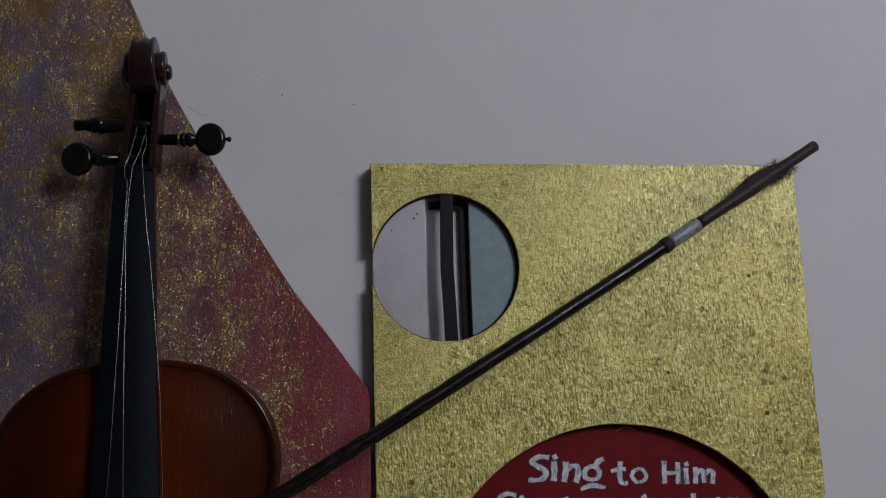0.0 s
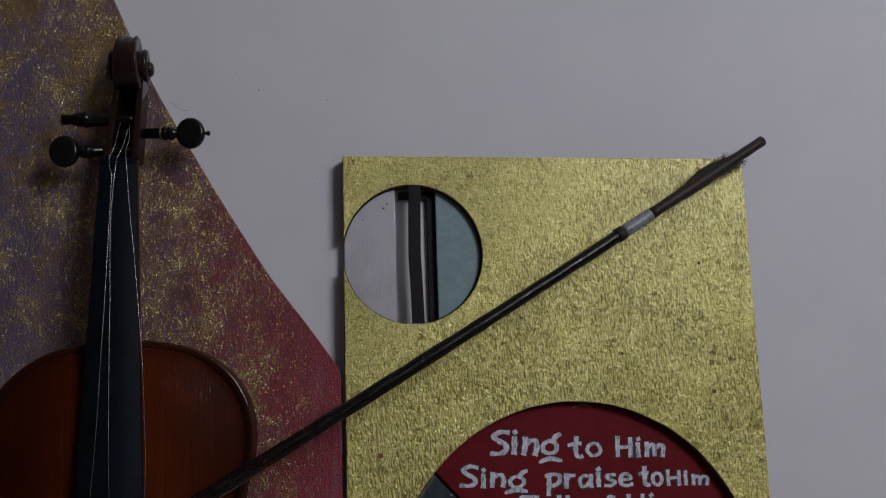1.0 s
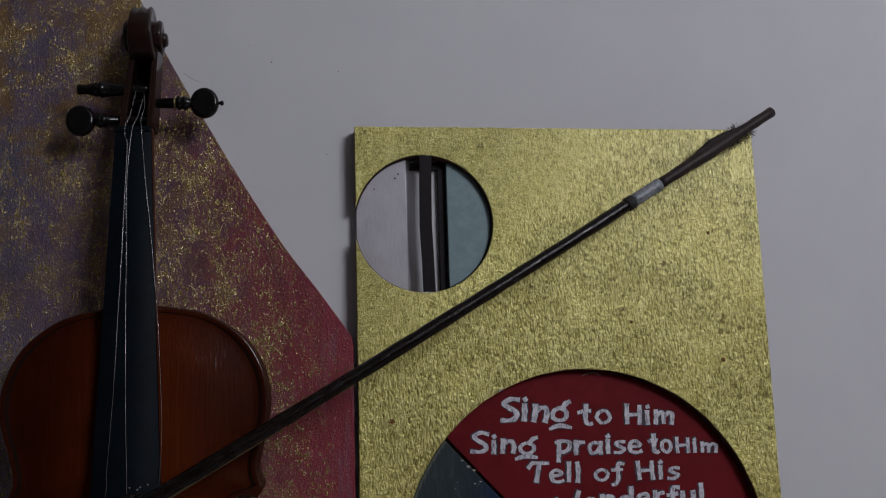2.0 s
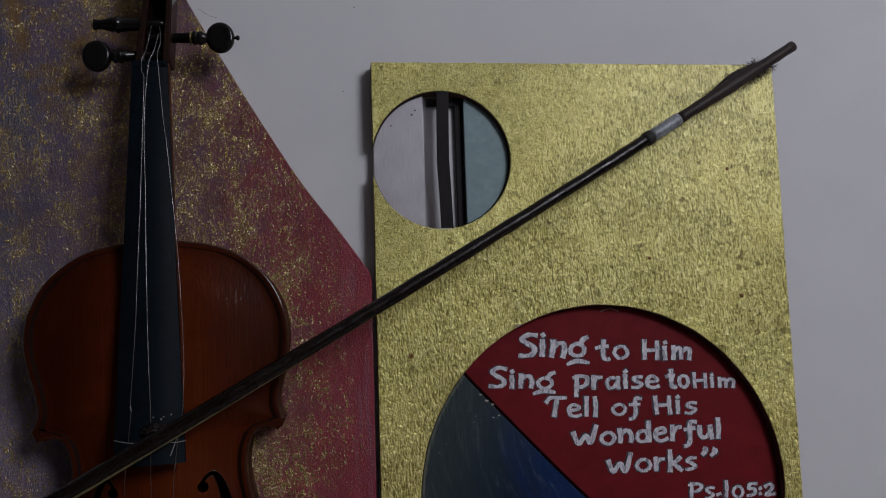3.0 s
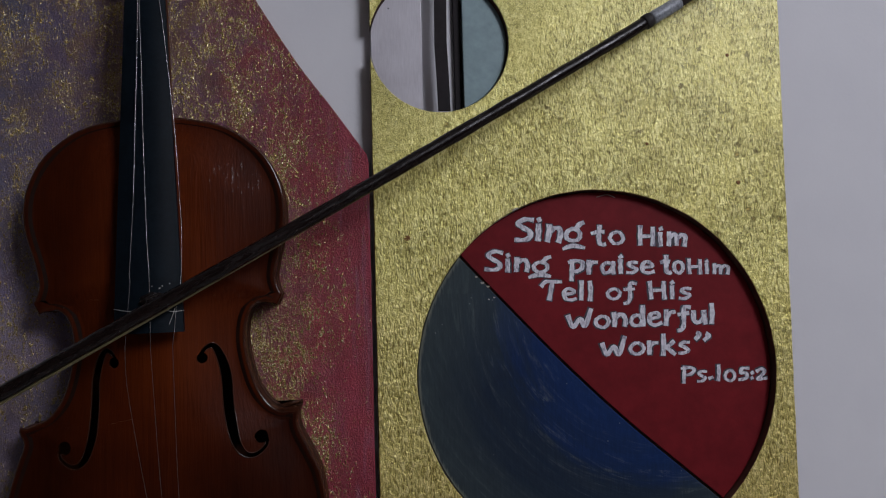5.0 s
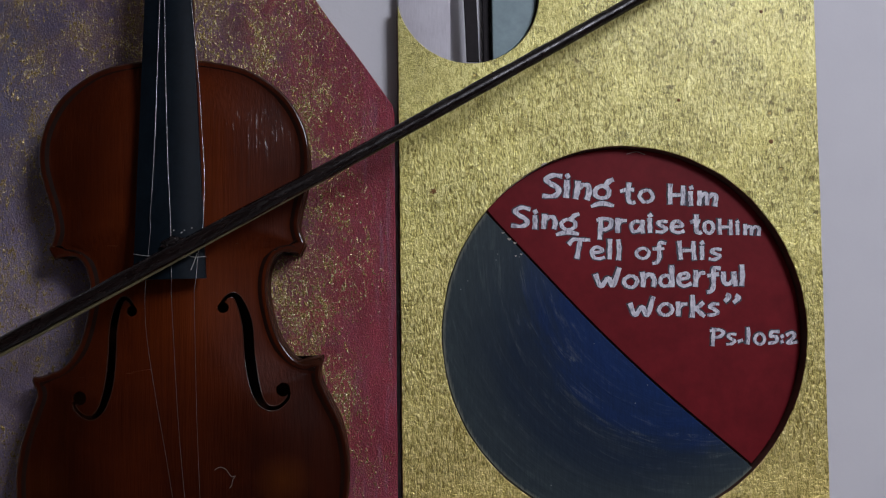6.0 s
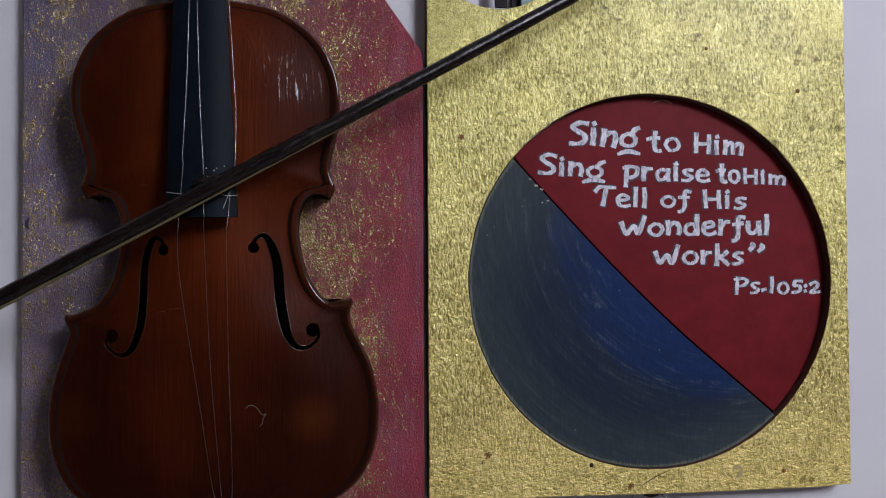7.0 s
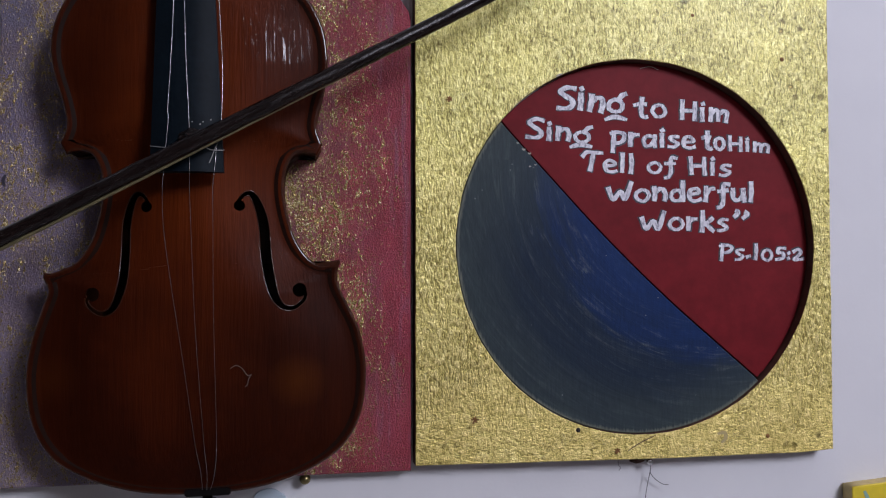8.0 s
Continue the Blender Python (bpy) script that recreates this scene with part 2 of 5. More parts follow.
def blue_paint():
    """Slate brushed in arcs over navy, with a lens of clear blue along the cut."""
    m, nt, b = nodes_of("brushed blue and slate paint")
    v = coords(nt)
    x, z = axis_of(nt, v, 0), axis_of(nt, v, 2)

    def plane(ax, az, c):
        return calc(nt, "ADD", calc(nt, "MULTIPLY", x, ax), calc(nt, "ADD", calc(nt, "MULTIPLY", z, az), c))

    def radius(cx, cz):
        dx, dz = calc(nt, "SUBTRACT", x, cx), calc(nt, "SUBTRACT", z, cz)
        return calc(nt, "SQRT", calc(nt, "ADD", calc(nt, "MULTIPLY", dx, dx), calc(nt, "MULTIPLY", dz, dz))), calc(nt, "ARCTAN2", dz, dx)

    s = plane(-0.695, -0.72, 0.695 * 0.068 + 0.72 * 1.494)         # below the cut
    u = plane(0.717, -0.697, -0.717 * 0.0657 + 0.697 * 1.4935)     # along it
    rim, _ = radius(0.175, 1.400)
    reach, turn = radius(0.235, 1.465)
    arc = nt.nodes.new("ShaderNodeCombineXYZ")
    nt.links.new(calc(nt, "MULTIPLY", turn, 2.2), arc.inputs[0])
    nt.links.new(calc(nt, "MULTIPLY", reach, 120.0), arc.inputs[1])
    strokes = noise_tex(nt, arc.outputs[0], 1.5, 5, 0.72, 0.9)
    broad = noise_tex(nt, arc.outputs[0], 0.42, 3, 0.6, 1.2)
    wob = noise_tex(nt, v, 24, 5, 0.65, 0.8)
    bulge = calc(nt, "DIVIDE", calc(nt, "SUBTRACT", u, 0.150), 0.108)
    lens = calc(nt, "SUBTRACT", s, calc(nt, "MULTIPLY", calc(nt, "SUBTRACT", 1.0, calc(nt, "MULTIPLY", bulge, bulge)), 0.052))
    lens = calc(nt, "ADD", lens, calc(nt, "MULTIPLY", calc(nt, "SUBTRACT", broad, 0.5), 0.075))
    lens = calc(nt, "ADD", lens, calc(nt, "MULTIPLY", calc(nt, "SUBTRACT", wob, 0.5), 0.030))
    base = ramp(nt, span(nt, lens, -0.03, 0.06), [(0.0, (0.005, 0.023, 0.095)), (0.30, (0.007, 0.022, 0.074)), (0.48, (0.011, 0.022, 0.044)), (1.0, (0.019, 0.029, 0.042))])
    green = calc(nt, "MAXIMUM", calc(nt, "MULTIPLY", span(nt, calc(nt, "ADD", u, calc(nt, "MULTIPLY", wob, 0.08)), 0.135, 0.045), 0.85), calc(nt, "MULTIPLY", span(nt, rim, 0.100, 0.143), 0.75))
    base = mixed(nt, calc(nt, "MULTIPLY", green, ramp(nt, wob, [(0.30, 0.45), (0.62, 1.0)])), base, (0.048, 0.066, 0.067))
    grain = noise_tex(nt, coords(nt, (1, 1, 0.12)), 620, 3, 0.7)
    edge = ramp(nt, calc(nt, "ABSOLUTE", lens), [(0.0, 1.0), (0.035, 0.25)])
    pale = calc(nt, "MULTIPLY", calc(nt, "MULTIPLY", ramp(nt, strokes, [(0.55, 0.0), (0.72, 0.75)]), ramp(nt, grain, [(0.40, 0.45), (0.60, 1.0)])), edge)
    base = mixed(nt, pale, base, (0.125, 0.140, 0.125))
    base = mixed(nt, 0.28, base, ramp(nt, grain, [(0.35, (0.62, 0.62, 0.62)), (0.65, (1.3, 1.3, 1.3))]), "MULTIPLY")
    base = mixed(nt, 0.32, base, ramp(nt, strokes, [(0.35, (0.68, 0.68, 0.68)), (0.65, (1.3, 1.3, 1.3))]), "MULTIPLY")
    spot = calc(nt, "MULTIPLY", ramp(nt, cells(nt, v, 120), [(0.045, 1.0), (0.07, 0.0)]), ramp(nt, noise_tex(nt, v, 31, 2), [(0.57, 0.0), (0.59, 0.5)]))
    base = mixed(nt, spot, base, (0.30, 0.31, 0.30))
    # the bevel's bright edge line, put into the colour as a pale ring
    base = mixed(nt, calc(nt, "MULTIPLY", span(nt, calc(nt, "ADD", rim, calc(nt, "MULTIPLY", calc(nt, "SUBTRACT", grain, 0.5), 0.006)), 0.1408, 0.1430), 0.7), base, (0.17, 0.18, 0.14))
    put_in(nt, b.inputs["Base Color"], base)
    b.inputs["Roughness"].default_value = 0.5
    b.inputs["Specular IOR Level"].default_value = 0.16
    bumped(nt, b, calc(nt, "ADD", strokes, calc(nt, "MULTIPLY", grain, 0.35)), 0.3, 0.0006)
    return m


def pearl_paint():
    """Lilac paint with a pearly sheen, brushed up and down."""
    m, nt, b = nodes_of("pearly lilac paint")
    brush = noise_tex(nt, coords(nt, (1, 1, 0.06)), 1300, 3, 0.65)
    cloud = noise_tex(nt, coords(nt), 45, 4)
    put_in(nt, b.inputs["Base Color"], ramp(nt, mixed(nt, 0.4, brush, cloud), [(0.36, (0.47, 0.455, 0.49)), (0.64, (0.58, 0.565, 0.60))]))
    put_in(nt, b.inputs["Roughness"], ramp(nt, brush, [(0.4, 0.34), (0.6, 0.48)]))
    b.inputs["Metallic"].default_value = 0.3
    bumped(nt, b, cloud, 0.35, 0.0008)
    return m


def letter_paint():
    """White brush paint, thin in places, with grey bristle lines."""
    m, nt, b = nodes_of("white brush paint")
    line = noise_tex(nt, coords(nt, (1, 1, 0.28), (0, 0.3, 0)), 480, 4, 0.7, 0.8)
    cloud = noise_tex(nt, coords(nt), 170, 4, 0.65)
    colour = ramp(nt, cloud, [(0.32, (0.48, 0.47, 0.54)), (0.60, (0.80, 0.79, 0.84))])
    colour = mixed(nt, ramp(nt, line, [(0.37, 0.9), (0.48, 0.0)]), colour, (0.19, 0.18, 0.24))
    put_in(nt, b.inputs["Base Color"], colour)
    b.inputs["Roughness"].default_value = 0.45
    bumped(nt, b, line, 0.5, 0.0006)
    return m


def varnish(name, light, dark, coat=0.55):
    m, nt, b = nodes_of(name)
    grain = noise_tex(nt, coords(nt, (1, 1, 0.012)), 620, 3, 0.6)
    board = noise_tex(nt, coords(nt, (1, 1, 0.06)), 45, 3, 0.6, 0.3)
    cloud = noise_tex(nt, coords(nt), 12, 3)
    tone = mixed(nt, 0.45, grain, mixed(nt, 0.5, board, cloud))
    put_in(nt, b.inputs["Base Color"], ramp(nt, tone, [(0.36, dark), (0.64, light)]))
    b.inputs["Roughness"].default_value = 0.5
    b.inputs["Specular IOR Level"].default_value = 0.15
    b.inputs["Coat Weight"].default_value, b.inputs["Coat Roughness"].default_value = coat, 0.05
    bumped(nt, b, grain, 0.3, 0.0004)
    return m


def bow_wood():
    """Near-black brown wood, scuffed and lumpy with old lacquer."""
    m, nt, b = nodes_of("dark scuffed bow stick")
    v = coords(nt)
    grain_dir = nt.nodes.new("ShaderNodeMapping")
    grain_dir.vector_type = "TEXTURE"
    grain_dir.inputs["Scale"].default_value, grain_dir.inputs["Rotation"].default_value = (7, 1, 1), (0, -0.533, 0)
    nt.links.new(v, grain_dir.inputs[0])
    scuff = noise_tex(nt, grain_dir.outputs[0], 900, 4, 0.7)
    lumps = noise_tex(nt, grain_dir.outputs[0], 420, 3, 0.6)
    tone = mixed(nt, 0.65, scuff, noise_tex(nt, v, 40, 4))
    colour = ramp(nt, tone, [(0.36, (0.0048, 0.0024, 0.0022)), (0.58, (0.0075, 0.0036, 0.0031)), (0.76, (0.017, 0.010, 0.009))])
    put_in(nt, b.inputs["Base Color"], colour)
    put_in(nt, b.inputs["Roughness"], ramp(nt, lumps, [(0.4, 0.18), (0.62, 0.34)]))
    b.inputs["Specular IOR Level"].default_value = 0.30
    bumped(nt, b, calc(nt, "ADD", calc(nt, "MULTIPLY", scuff, 0.35), lumps), 0.4, 0.0006)
    return m


def top_varnish():
    """Sunburst spruce: amber round the upper middle, dark brown towards the rim and the lower bout, two rubbed amber patches."""
    m, nt, b = nodes_of("sunburst varnished spruce")
    v = coords(nt)
    x, z = axis_of(nt, v, 0), axis_of(nt, v, 2)
    grain = noise_tex(nt, coords(nt, (1, 1, 0.012)), 640, 3, 0.6)
    board = noise_tex(nt, coords(nt, (1, 1, 0.06)), 45, 3, 0.6, 0.3)
    cloud = noise_tex(nt, v, 13, 4, 0.6)

    def spot(cx, cz, rx, rz):
        ax = calc(nt, "DIVIDE", calc(nt, "SUBTRACT", x, cx), rx)
        az = calc(nt, "DIVIDE", calc(nt, "SUBTRACT", z, cz), rz)
        return calc(nt, "SQRT", calc(nt, "ADD", calc(nt, "MULTIPLY", ax, ax), calc(nt, "MULTIPLY", az, az)))

    burst = calc(nt, "ADD", spot(-0.150, 1.480, 0.110, 0.215), calc(nt, "MULTIPLY", calc(nt, "SUBTRACT", cloud, 0.5), 0.9))
    tone = ramp(nt, burst, [(0.05, (0.116, 0.0208, 0.0027)), (0.45, (0.069, 0.0112, 0.0017)), (0.95, (0.0275, 0.0043, 0.0008))])
    lines = ramp(nt, mixed(nt, 0.5, grain, board), [(0.36, (0.74, 0.70, 0.66)), (0.62, (1.1, 1.1, 1.1))])
    tone = mixed(nt, 1.0, tone, lines, "MULTIPLY")
    for cx, cz, k in ((-0.084, 1.307, 0.15), (-0.244, 1.310, 0.06)):
        tone = mixed(nt, ramp(nt, spot(cx, cz, 0.022, 0.020), [(0.0, k), (1.0, 0.0)]), tone, (0.24, 0.066, 0.005))
    put_in(nt, b.inputs["Base Color"], tone)
    b.inputs["Roughness"].default_value = 0.5
    b.inputs["Specular IOR Level"].default_value = 0.06
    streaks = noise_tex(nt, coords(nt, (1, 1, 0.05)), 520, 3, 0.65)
    # highlight placed by hand, not wear: clear coat only where the bout should gleam
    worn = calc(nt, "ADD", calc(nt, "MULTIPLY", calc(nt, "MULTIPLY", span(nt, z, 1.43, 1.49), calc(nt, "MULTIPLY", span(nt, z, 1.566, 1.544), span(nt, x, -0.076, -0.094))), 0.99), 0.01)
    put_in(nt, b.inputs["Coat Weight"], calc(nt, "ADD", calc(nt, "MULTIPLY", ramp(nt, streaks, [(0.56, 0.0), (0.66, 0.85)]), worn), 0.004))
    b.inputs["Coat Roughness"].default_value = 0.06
    bumped(nt, b, streaks, 0.5, 0.0006)
    nt.links.new(b.inputs["Normal"].links[0].from_socket, b.inputs["Coat Normal"])
    return m


M_WALL = wall_paint()
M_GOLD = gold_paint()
M_FLECK = fleck_paint()
M_BLUE = blue_paint()
M_RED = simple("dark red paint", (0.156, 0.0108, 0.0148), 0.5, grain=90, vary=0.2, bump=0.3, sheen=0.1)
M_LILAC = pearl_paint()
M_TEAL = simple("pale grey-teal paint", (0.22, 0.32, 0.34), 0.45, grain=200, vary=0.14, bump=0.1)
M_RAW = simple("raw board edge", (0.10, 0.045, 0.03), 0.8, grain=150, vary=0.35, bump=0.4)
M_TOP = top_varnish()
M_SIDE = varnish("brown varnished maple", (0.075, 0.024, 0.010), (0.032, 0.010, 0.0045), 0.15)
M_RIM = simple("dark glossy varnished rim", (0.036, 0.0085, 0.0028), 0.5, grain=240, vary=0.35, bump=0.15, coat=0.75, sheen=0.05, gloss=0.035)
M_LIP = simple("glossy cut edge", (0.034, 0.009, 0.003), 0.4, grain=300, vary=0.4, coat=0.7, sheen=0.1, gloss=0.04)
M_HEAD = varnish("dark varnished scroll", (0.022, 0.0062, 0.0022), (0.007, 0.0021, 0.0009), 0.6)
M_SLAT = simple("brownish black strip", (0.014, 0.0105, 0.012), 0.6, grain=200, vary=0.3, sheen=0.2)
M_EDGE = simple("dark purfling", (0.012, 0.004, 0.002), 0.5, grain=200, coat=0.0, sheen=0.1)
M_EBONY = simple("dyed black fingerboard", (0.0042, 0.0078, 0.0118), 0.5, grain=300, vary=0.3, bump=0.1, sheen=0.07)
M_PEG = simple("black lacquered wood", (0.0050, 0.0042, 0.0042), 0.5, grain=150, vary=0.3, bump=0.15, coat=0.55, sheen=0.05, gloss=0.05)
M_WORN = simple("worn peg end", (0.10, 0.06, 0.035), 0.6, grain=200, vary=0.4)
M_STRING = simple("steel string", (0.42, 0.42, 0.43), 0.24, metal=1.0, grain=300, vary=0.1)
M_STICK = bow_wood()
M_LEATHER = simple("worn brown leather", (0.030, 0.019, 0.017), 0.5, grain=260, vary=0.5, bump=0.5, sheen=0.25)
M_FIBRE = simple("frayed brown fibre", (0.028, 0.016, 0.013), 0.8, grain=300)
M_HAIR = simple("yellowed bow hair", (0.12, 0.10, 0.045), 0.5, grain=500, vary=0.3)
M_SILVER = simple("grey tape", (0.22, 0.235, 0.255), 0.45, metal=0.1, grain=420, vary=0.6, bump=0.6)
M_BLACK = simple("black fibre", (0.014, 0.011, 0.010), 0.7, grain=300)
M_LETTER = letter_paint()
M_INK = simple("dark outline paint", (0.034, 0.031, 0.048), 0.55, grain=420, vary=0.9)
M_RUST = simple("rusty nail head", (0.22, 0.10, 0.025), 0.7, metal=0.2, grain=600, vary=0.4, bump=0.5)
M_BRASS = simple("tarnished brass", (0.22, 0.18, 0.08), 0.3, metal=0.9, grain=400, vary=0.3)
M_STEEL = simple("bright steel", (0.8, 0.8, 0.82), 0.2, metal=1.0, grain=300, vary=0.1)
M_WIRE = simple("grey wire", (0.12, 0.12, 0.13), 0.5, metal=0.6, grain=300)
M_YELLOW = simple("yellow paint", (0.68, 0.52, 0.02), 0.5, grain=90, vary=0.12)
M_TAN = simple("bare sawn wood", (0.50, 0.39, 0.17), 0.75, grain=120, vary=0.3, bump=0.3)
M_CHIP = simple("bare pale filler", (0.42, 0.38, 0.32), 0.7, grain=600, vary=0.3)
M_GREEN = simple("grey-green paint", (0.20, 0.33, 0.30), 0.5, grain=120)
M_PALE = simple("pale blue paper", (0.50, 0.60, 0.68), 0.6, grain=90, vary=0.08)
M_GLUE = simple("dried white glue", (0.6, 0.58, 0.55), 0.4, grain=300)
M_THREAD = simple("greyed thread", (0.20, 0.17, 0.15), 0.7, grain=300)
M_ROOM = simple("dim brown wall paint", (0.25, 0.22, 0.20), 0.8, grain=10, vary=0.12)
M_DARK = simple("dark brown wall paint", (0.18, 0.155, 0.14), 0.8, grain=10, vary=0.12)
M_FLOOR = simple("cement floor", (0.40, 0.385, 0.37), 0.6, grain=20, vary=0.2)
M_CEIL = simple("white ceiling paint", (0.62, 0.61, 0.60), 0.8, grain=8, vary=0.05)
M_FRAME = simple("painted window frame", (0.5, 0.5, 0.5), 0.5, grain=30)


# ---- builders ----
def mesh_of(name, verts, faces, material, smooth=False):
    me = bpy.data.meshes.new(name)
    me.from_pydata([tuple(v) for v in verts], [], faces)
    me.materials.append(material)
    if smooth:
        me.polygons.foreach_set("use_smooth", [True] * len(me.polygons))
    me.update()
    return me


def thing(name, base, label, category, group="", kind=""):
    ob = new(name)
    ob.empty_display_size = 0.02
    ob.location = base
    return tagged(ob, label, category, group, kind)


def part(name, me, parent, label=""):
    """Links a mesh, given in world places, as one part under a thing or a part."""
    ob = new(name, me)
    if parent is not None:
        ob.parent = parent
        root = parent
        off = Vector((0, 0, 0))
        while root is not None:
            off += root.location
            root = root.parent
        ob.matrix_parent_inverse = Matrix.Translation(-off) if parent.type == "EMPTY" else Matrix.Identity(4)
    return tagged(ob, label)


def spline(points, per=8, closed=False):
    """A smooth line through points of any dimension."""
    p = [np.array(q, float) for q in points]
    n = len(p)
    out = []
    for i in range(n if closed else n - 1):
        if closed:
            a, b, c, d = p[i - 1], p[i], p[(i + 1) % n], p[(i + 2) % n]
        else:
            a, b, c, d = p[max(i - 1, 0)], p[i], p[i + 1], p[min(i + 2, n - 1)]
        for k in range(per):
            t = k / per
            out.append(0.5 * (2 * b + (c - a) * t + (2 * a - 5 * b + 4 * c - d) * t * t + (3 * b - a - 3 * c + d) * t ** 3))
    if not closed:
        out.append(p[-1])
    return out


def tube(points, radius, material, name="tube", sides=8, radii=None):
    """A round rod along a line of world places."""
    pts = [Vector(q) for q in points]
    verts, faces = [], []
    side = None
    for i, q in enumerate(pts):
        d = (pts[min(i + 1, len(pts) - 1)] - pts[max(i - 1, 0)]).normalized()
        if side is None:
            side = d.orthogonal().normalized()
        side = (side - d * side.dot(d)).normalized()
        other = d.cross(side)
        r = radii[i] if radii else radius
        for k in range(sides):
            a = 2 * math.pi * k / sides
            verts.append(q + side * math.cos(a) * r + other * math.sin(a) * r)
    for i in range(len(pts) - 1):
        for k in range(sides):
            j = (k + 1) % sides
            faces.append((i * sides + k, i * sides + j, (i + 1) * sides + j, (i + 1) * sides + k))
    faces.append(tuple(range(sides))[::-1])
    faces.append(tuple((len(pts) - 1) * sides + k for k in range(sides)))
    return mesh_of(name, verts, faces, material, True)


def lathe(profile, origin, along, material, name="turned", sides=20, squash=None):
    """Turns (distance along, radius) rows about an axis; squash: a direction and a factor."""
    o, d = Vector(origin), Vector(along).normalized()
    s = d.orthogonal().normalized()
    u = d.cross(s)
    verts, faces = [], []
    for a, r in profile:
        for k in range(sides):
            t = 2 * math.pi * k / sides
            v = d * a + (s * math.cos(t) + u * math.sin(t)) * max(r, 1e-5)
            if squash:
                q = Vector(squash[0])
                v -= q * v.dot(q) * (1 - squash[1])
            verts.append(o + v)
    for i in range(len(profile) - 1):
        for k in range(sides):
            j = (k + 1) % sides
            faces.append((i * sides + k, i * sides + j, (i + 1) * sides + j, (i + 1) * sides + k))
    faces.append(tuple(range(sides))[::-1])
    faces.append(tuple((len(profile) - 1) * sides + k for k in range(sides)))
    return mesh_of(name, verts, faces, material, True)


def box_mesh(name, lo, hi, material, bevel=0.0):
    bm = bmesh.new()
    bmesh.ops.create_cube(bm, size=1)
    for v in bm.verts:
        v.co = Vector([(a + b) / 2 + (b - a) * c for a, b, c in zip(lo, hi, v.co)])
    if bevel:
        bmesh.ops.bevel(bm, geom=bm.edges[:], offset=bevel, segments=2, affect="EDGES")
    me = bpy.data.meshes.new(name)
    bm.to_mesh(me)
    bm.free()
    me.materials.append(material)
    return me


def plate(name, rings, back, front, material, bevel=0.0008, edge=None):
    """A board parallel to the wall, cut to closed outlines of (x, z), between two depths y, with eased edges."""
    cu = bpy.data.curves.new(name, "CURVE")
    cu.dimensions, cu.fill_mode = "2D", "BOTH"
    for ring in rings:
        sp = cu.splines.new("POLY")
        sp.points.add(len(ring) - 1)
        for p, (x, z) in zip(sp.points, ring):
            p.co = (x, z, 0, 1)
        sp.use_cyclic_u = True
    half = (back - front) / 2
    cu.extrude = half - bevel
    cu.bevel_depth, cu.bevel_resolution = bevel, 1
    cu.offset = -bevel
    tmp = bpy.data.objects.new(name, cu)
    scene.collection.objects.link(tmp)
    me = bpy.data.meshes.new_from_object(tmp.evaluated_get(bpy.context.evaluated_depsgraph_get()))
    bpy.data.objects.remove(tmp)
    bpy.data.curves.remove(cu)
    me.transform(Matrix.Translation((0, (back + front) / 2, 0)) @ Matrix.Rotation(radians(90), 4, "X"))
    me.name = name
    me.materials.clear()
    me.materials.append(material)
    if edge:
        me.materials.append(edge)
        me.polygons.foreach_set("material_index", [1 if abs(p.normal.y) < 0.3 else 0 for p in me.polygons])
    me.update()
    return me


def circle(cx, cz, r, n=96, a0=0.0, a1=2 * math.pi):
    return [(cx + r * math.cos(a0 + (a1 - a0) * k / n), cz + r * math.sin(a0 + (a1 - a0) * k / n)) for k in range(n + (a1 - a0 < 6.28))]


def sawn(points, step=0.012, wander=0.0002, seed=1, closed=True):
    """A hand-sawn outline: the straight runs between points wander a little."""
    rng = random.Random(seed)
    out = []
    for i, (x0, z0) in enumerate(points if closed else points[:-1]):
        x1, z1 = points[(i + 1) % len(points)]
        run = math.hypot(x1 - x0, z1 - z0)
        n = max(1, int(run / step))
        for k in range(n):
            t = k / n
            w = wander * rng.uniform(-1, 1) if k else 0
            out.append((x0 + (x1 - x0) * t - (z1 - z0) / run * w, z0 + (z1 - z0) * t + (x1 - x0) / run * w))
    return out if closed else out + [points[-1]]


def cut(me, cutter):
    """me with cutter's solid taken away."""
    a, b = bpy.data.objects.new("a", me), bpy.data.objects.new("b", cutter)
    scene.collection.objects.link(a), scene.collection.objects.link(b)
    mod = a.modifiers.new("cut", "BOOLEAN")
    mod.operation, mod.object, mod.solver = "DIFFERENCE", b, "MANIFOLD"
    done = bpy.data.meshes.new_from_object(a.evaluated_get(bpy.context.evaluated_depsgraph_get()))
    bpy.data.objects.remove(a), bpy.data.objects.remove(b)
    return done


# ---- the room ----
def wall_block(name, lo, hi, material=M_WALL, label="", category="wall"):
    return tagged(new(name, box_mesh(name, lo, hi, material)), label, category, kind="structure")


wall_block("wall_north", (LEFT - 0.15, 0.002, 0.0), (RIGHT + 0.15, 0.15, CEIL), label="plain off-white painted wall behind the boards")
wall_block("wall_west", (LEFT - 0.15, REAR - 0.15, 0.0), (LEFT, 0.0, CEIL), M_DARK, "plain dark brown side wall")
wall_block("wall_east", (RIGHT, REAR - 0.15, 0.0), (RIGHT + 0.15, 0.0, CEIL), M_ROOM, "plain dim brown side wall")
rear = tagged(new("wall_south"), "plain dim brown wall with a high window", "wall", kind="structure")
for lo, hi in (((LEFT, REAR - 0.15, 0), (WIN[0], REAR, CEIL)), ((WIN[1], REAR - 0.15, 0), (RIGHT, REAR, CEIL)),
               ((WIN[0], REAR - 0.15, 0), (WIN[1], REAR, WIN[2])), ((WIN[0], REAR - 0.15, WIN[3]), (WIN[1], REAR, CEIL))):
    part("masonry", box_mesh("masonry", lo, hi, M_ROOM), rear)
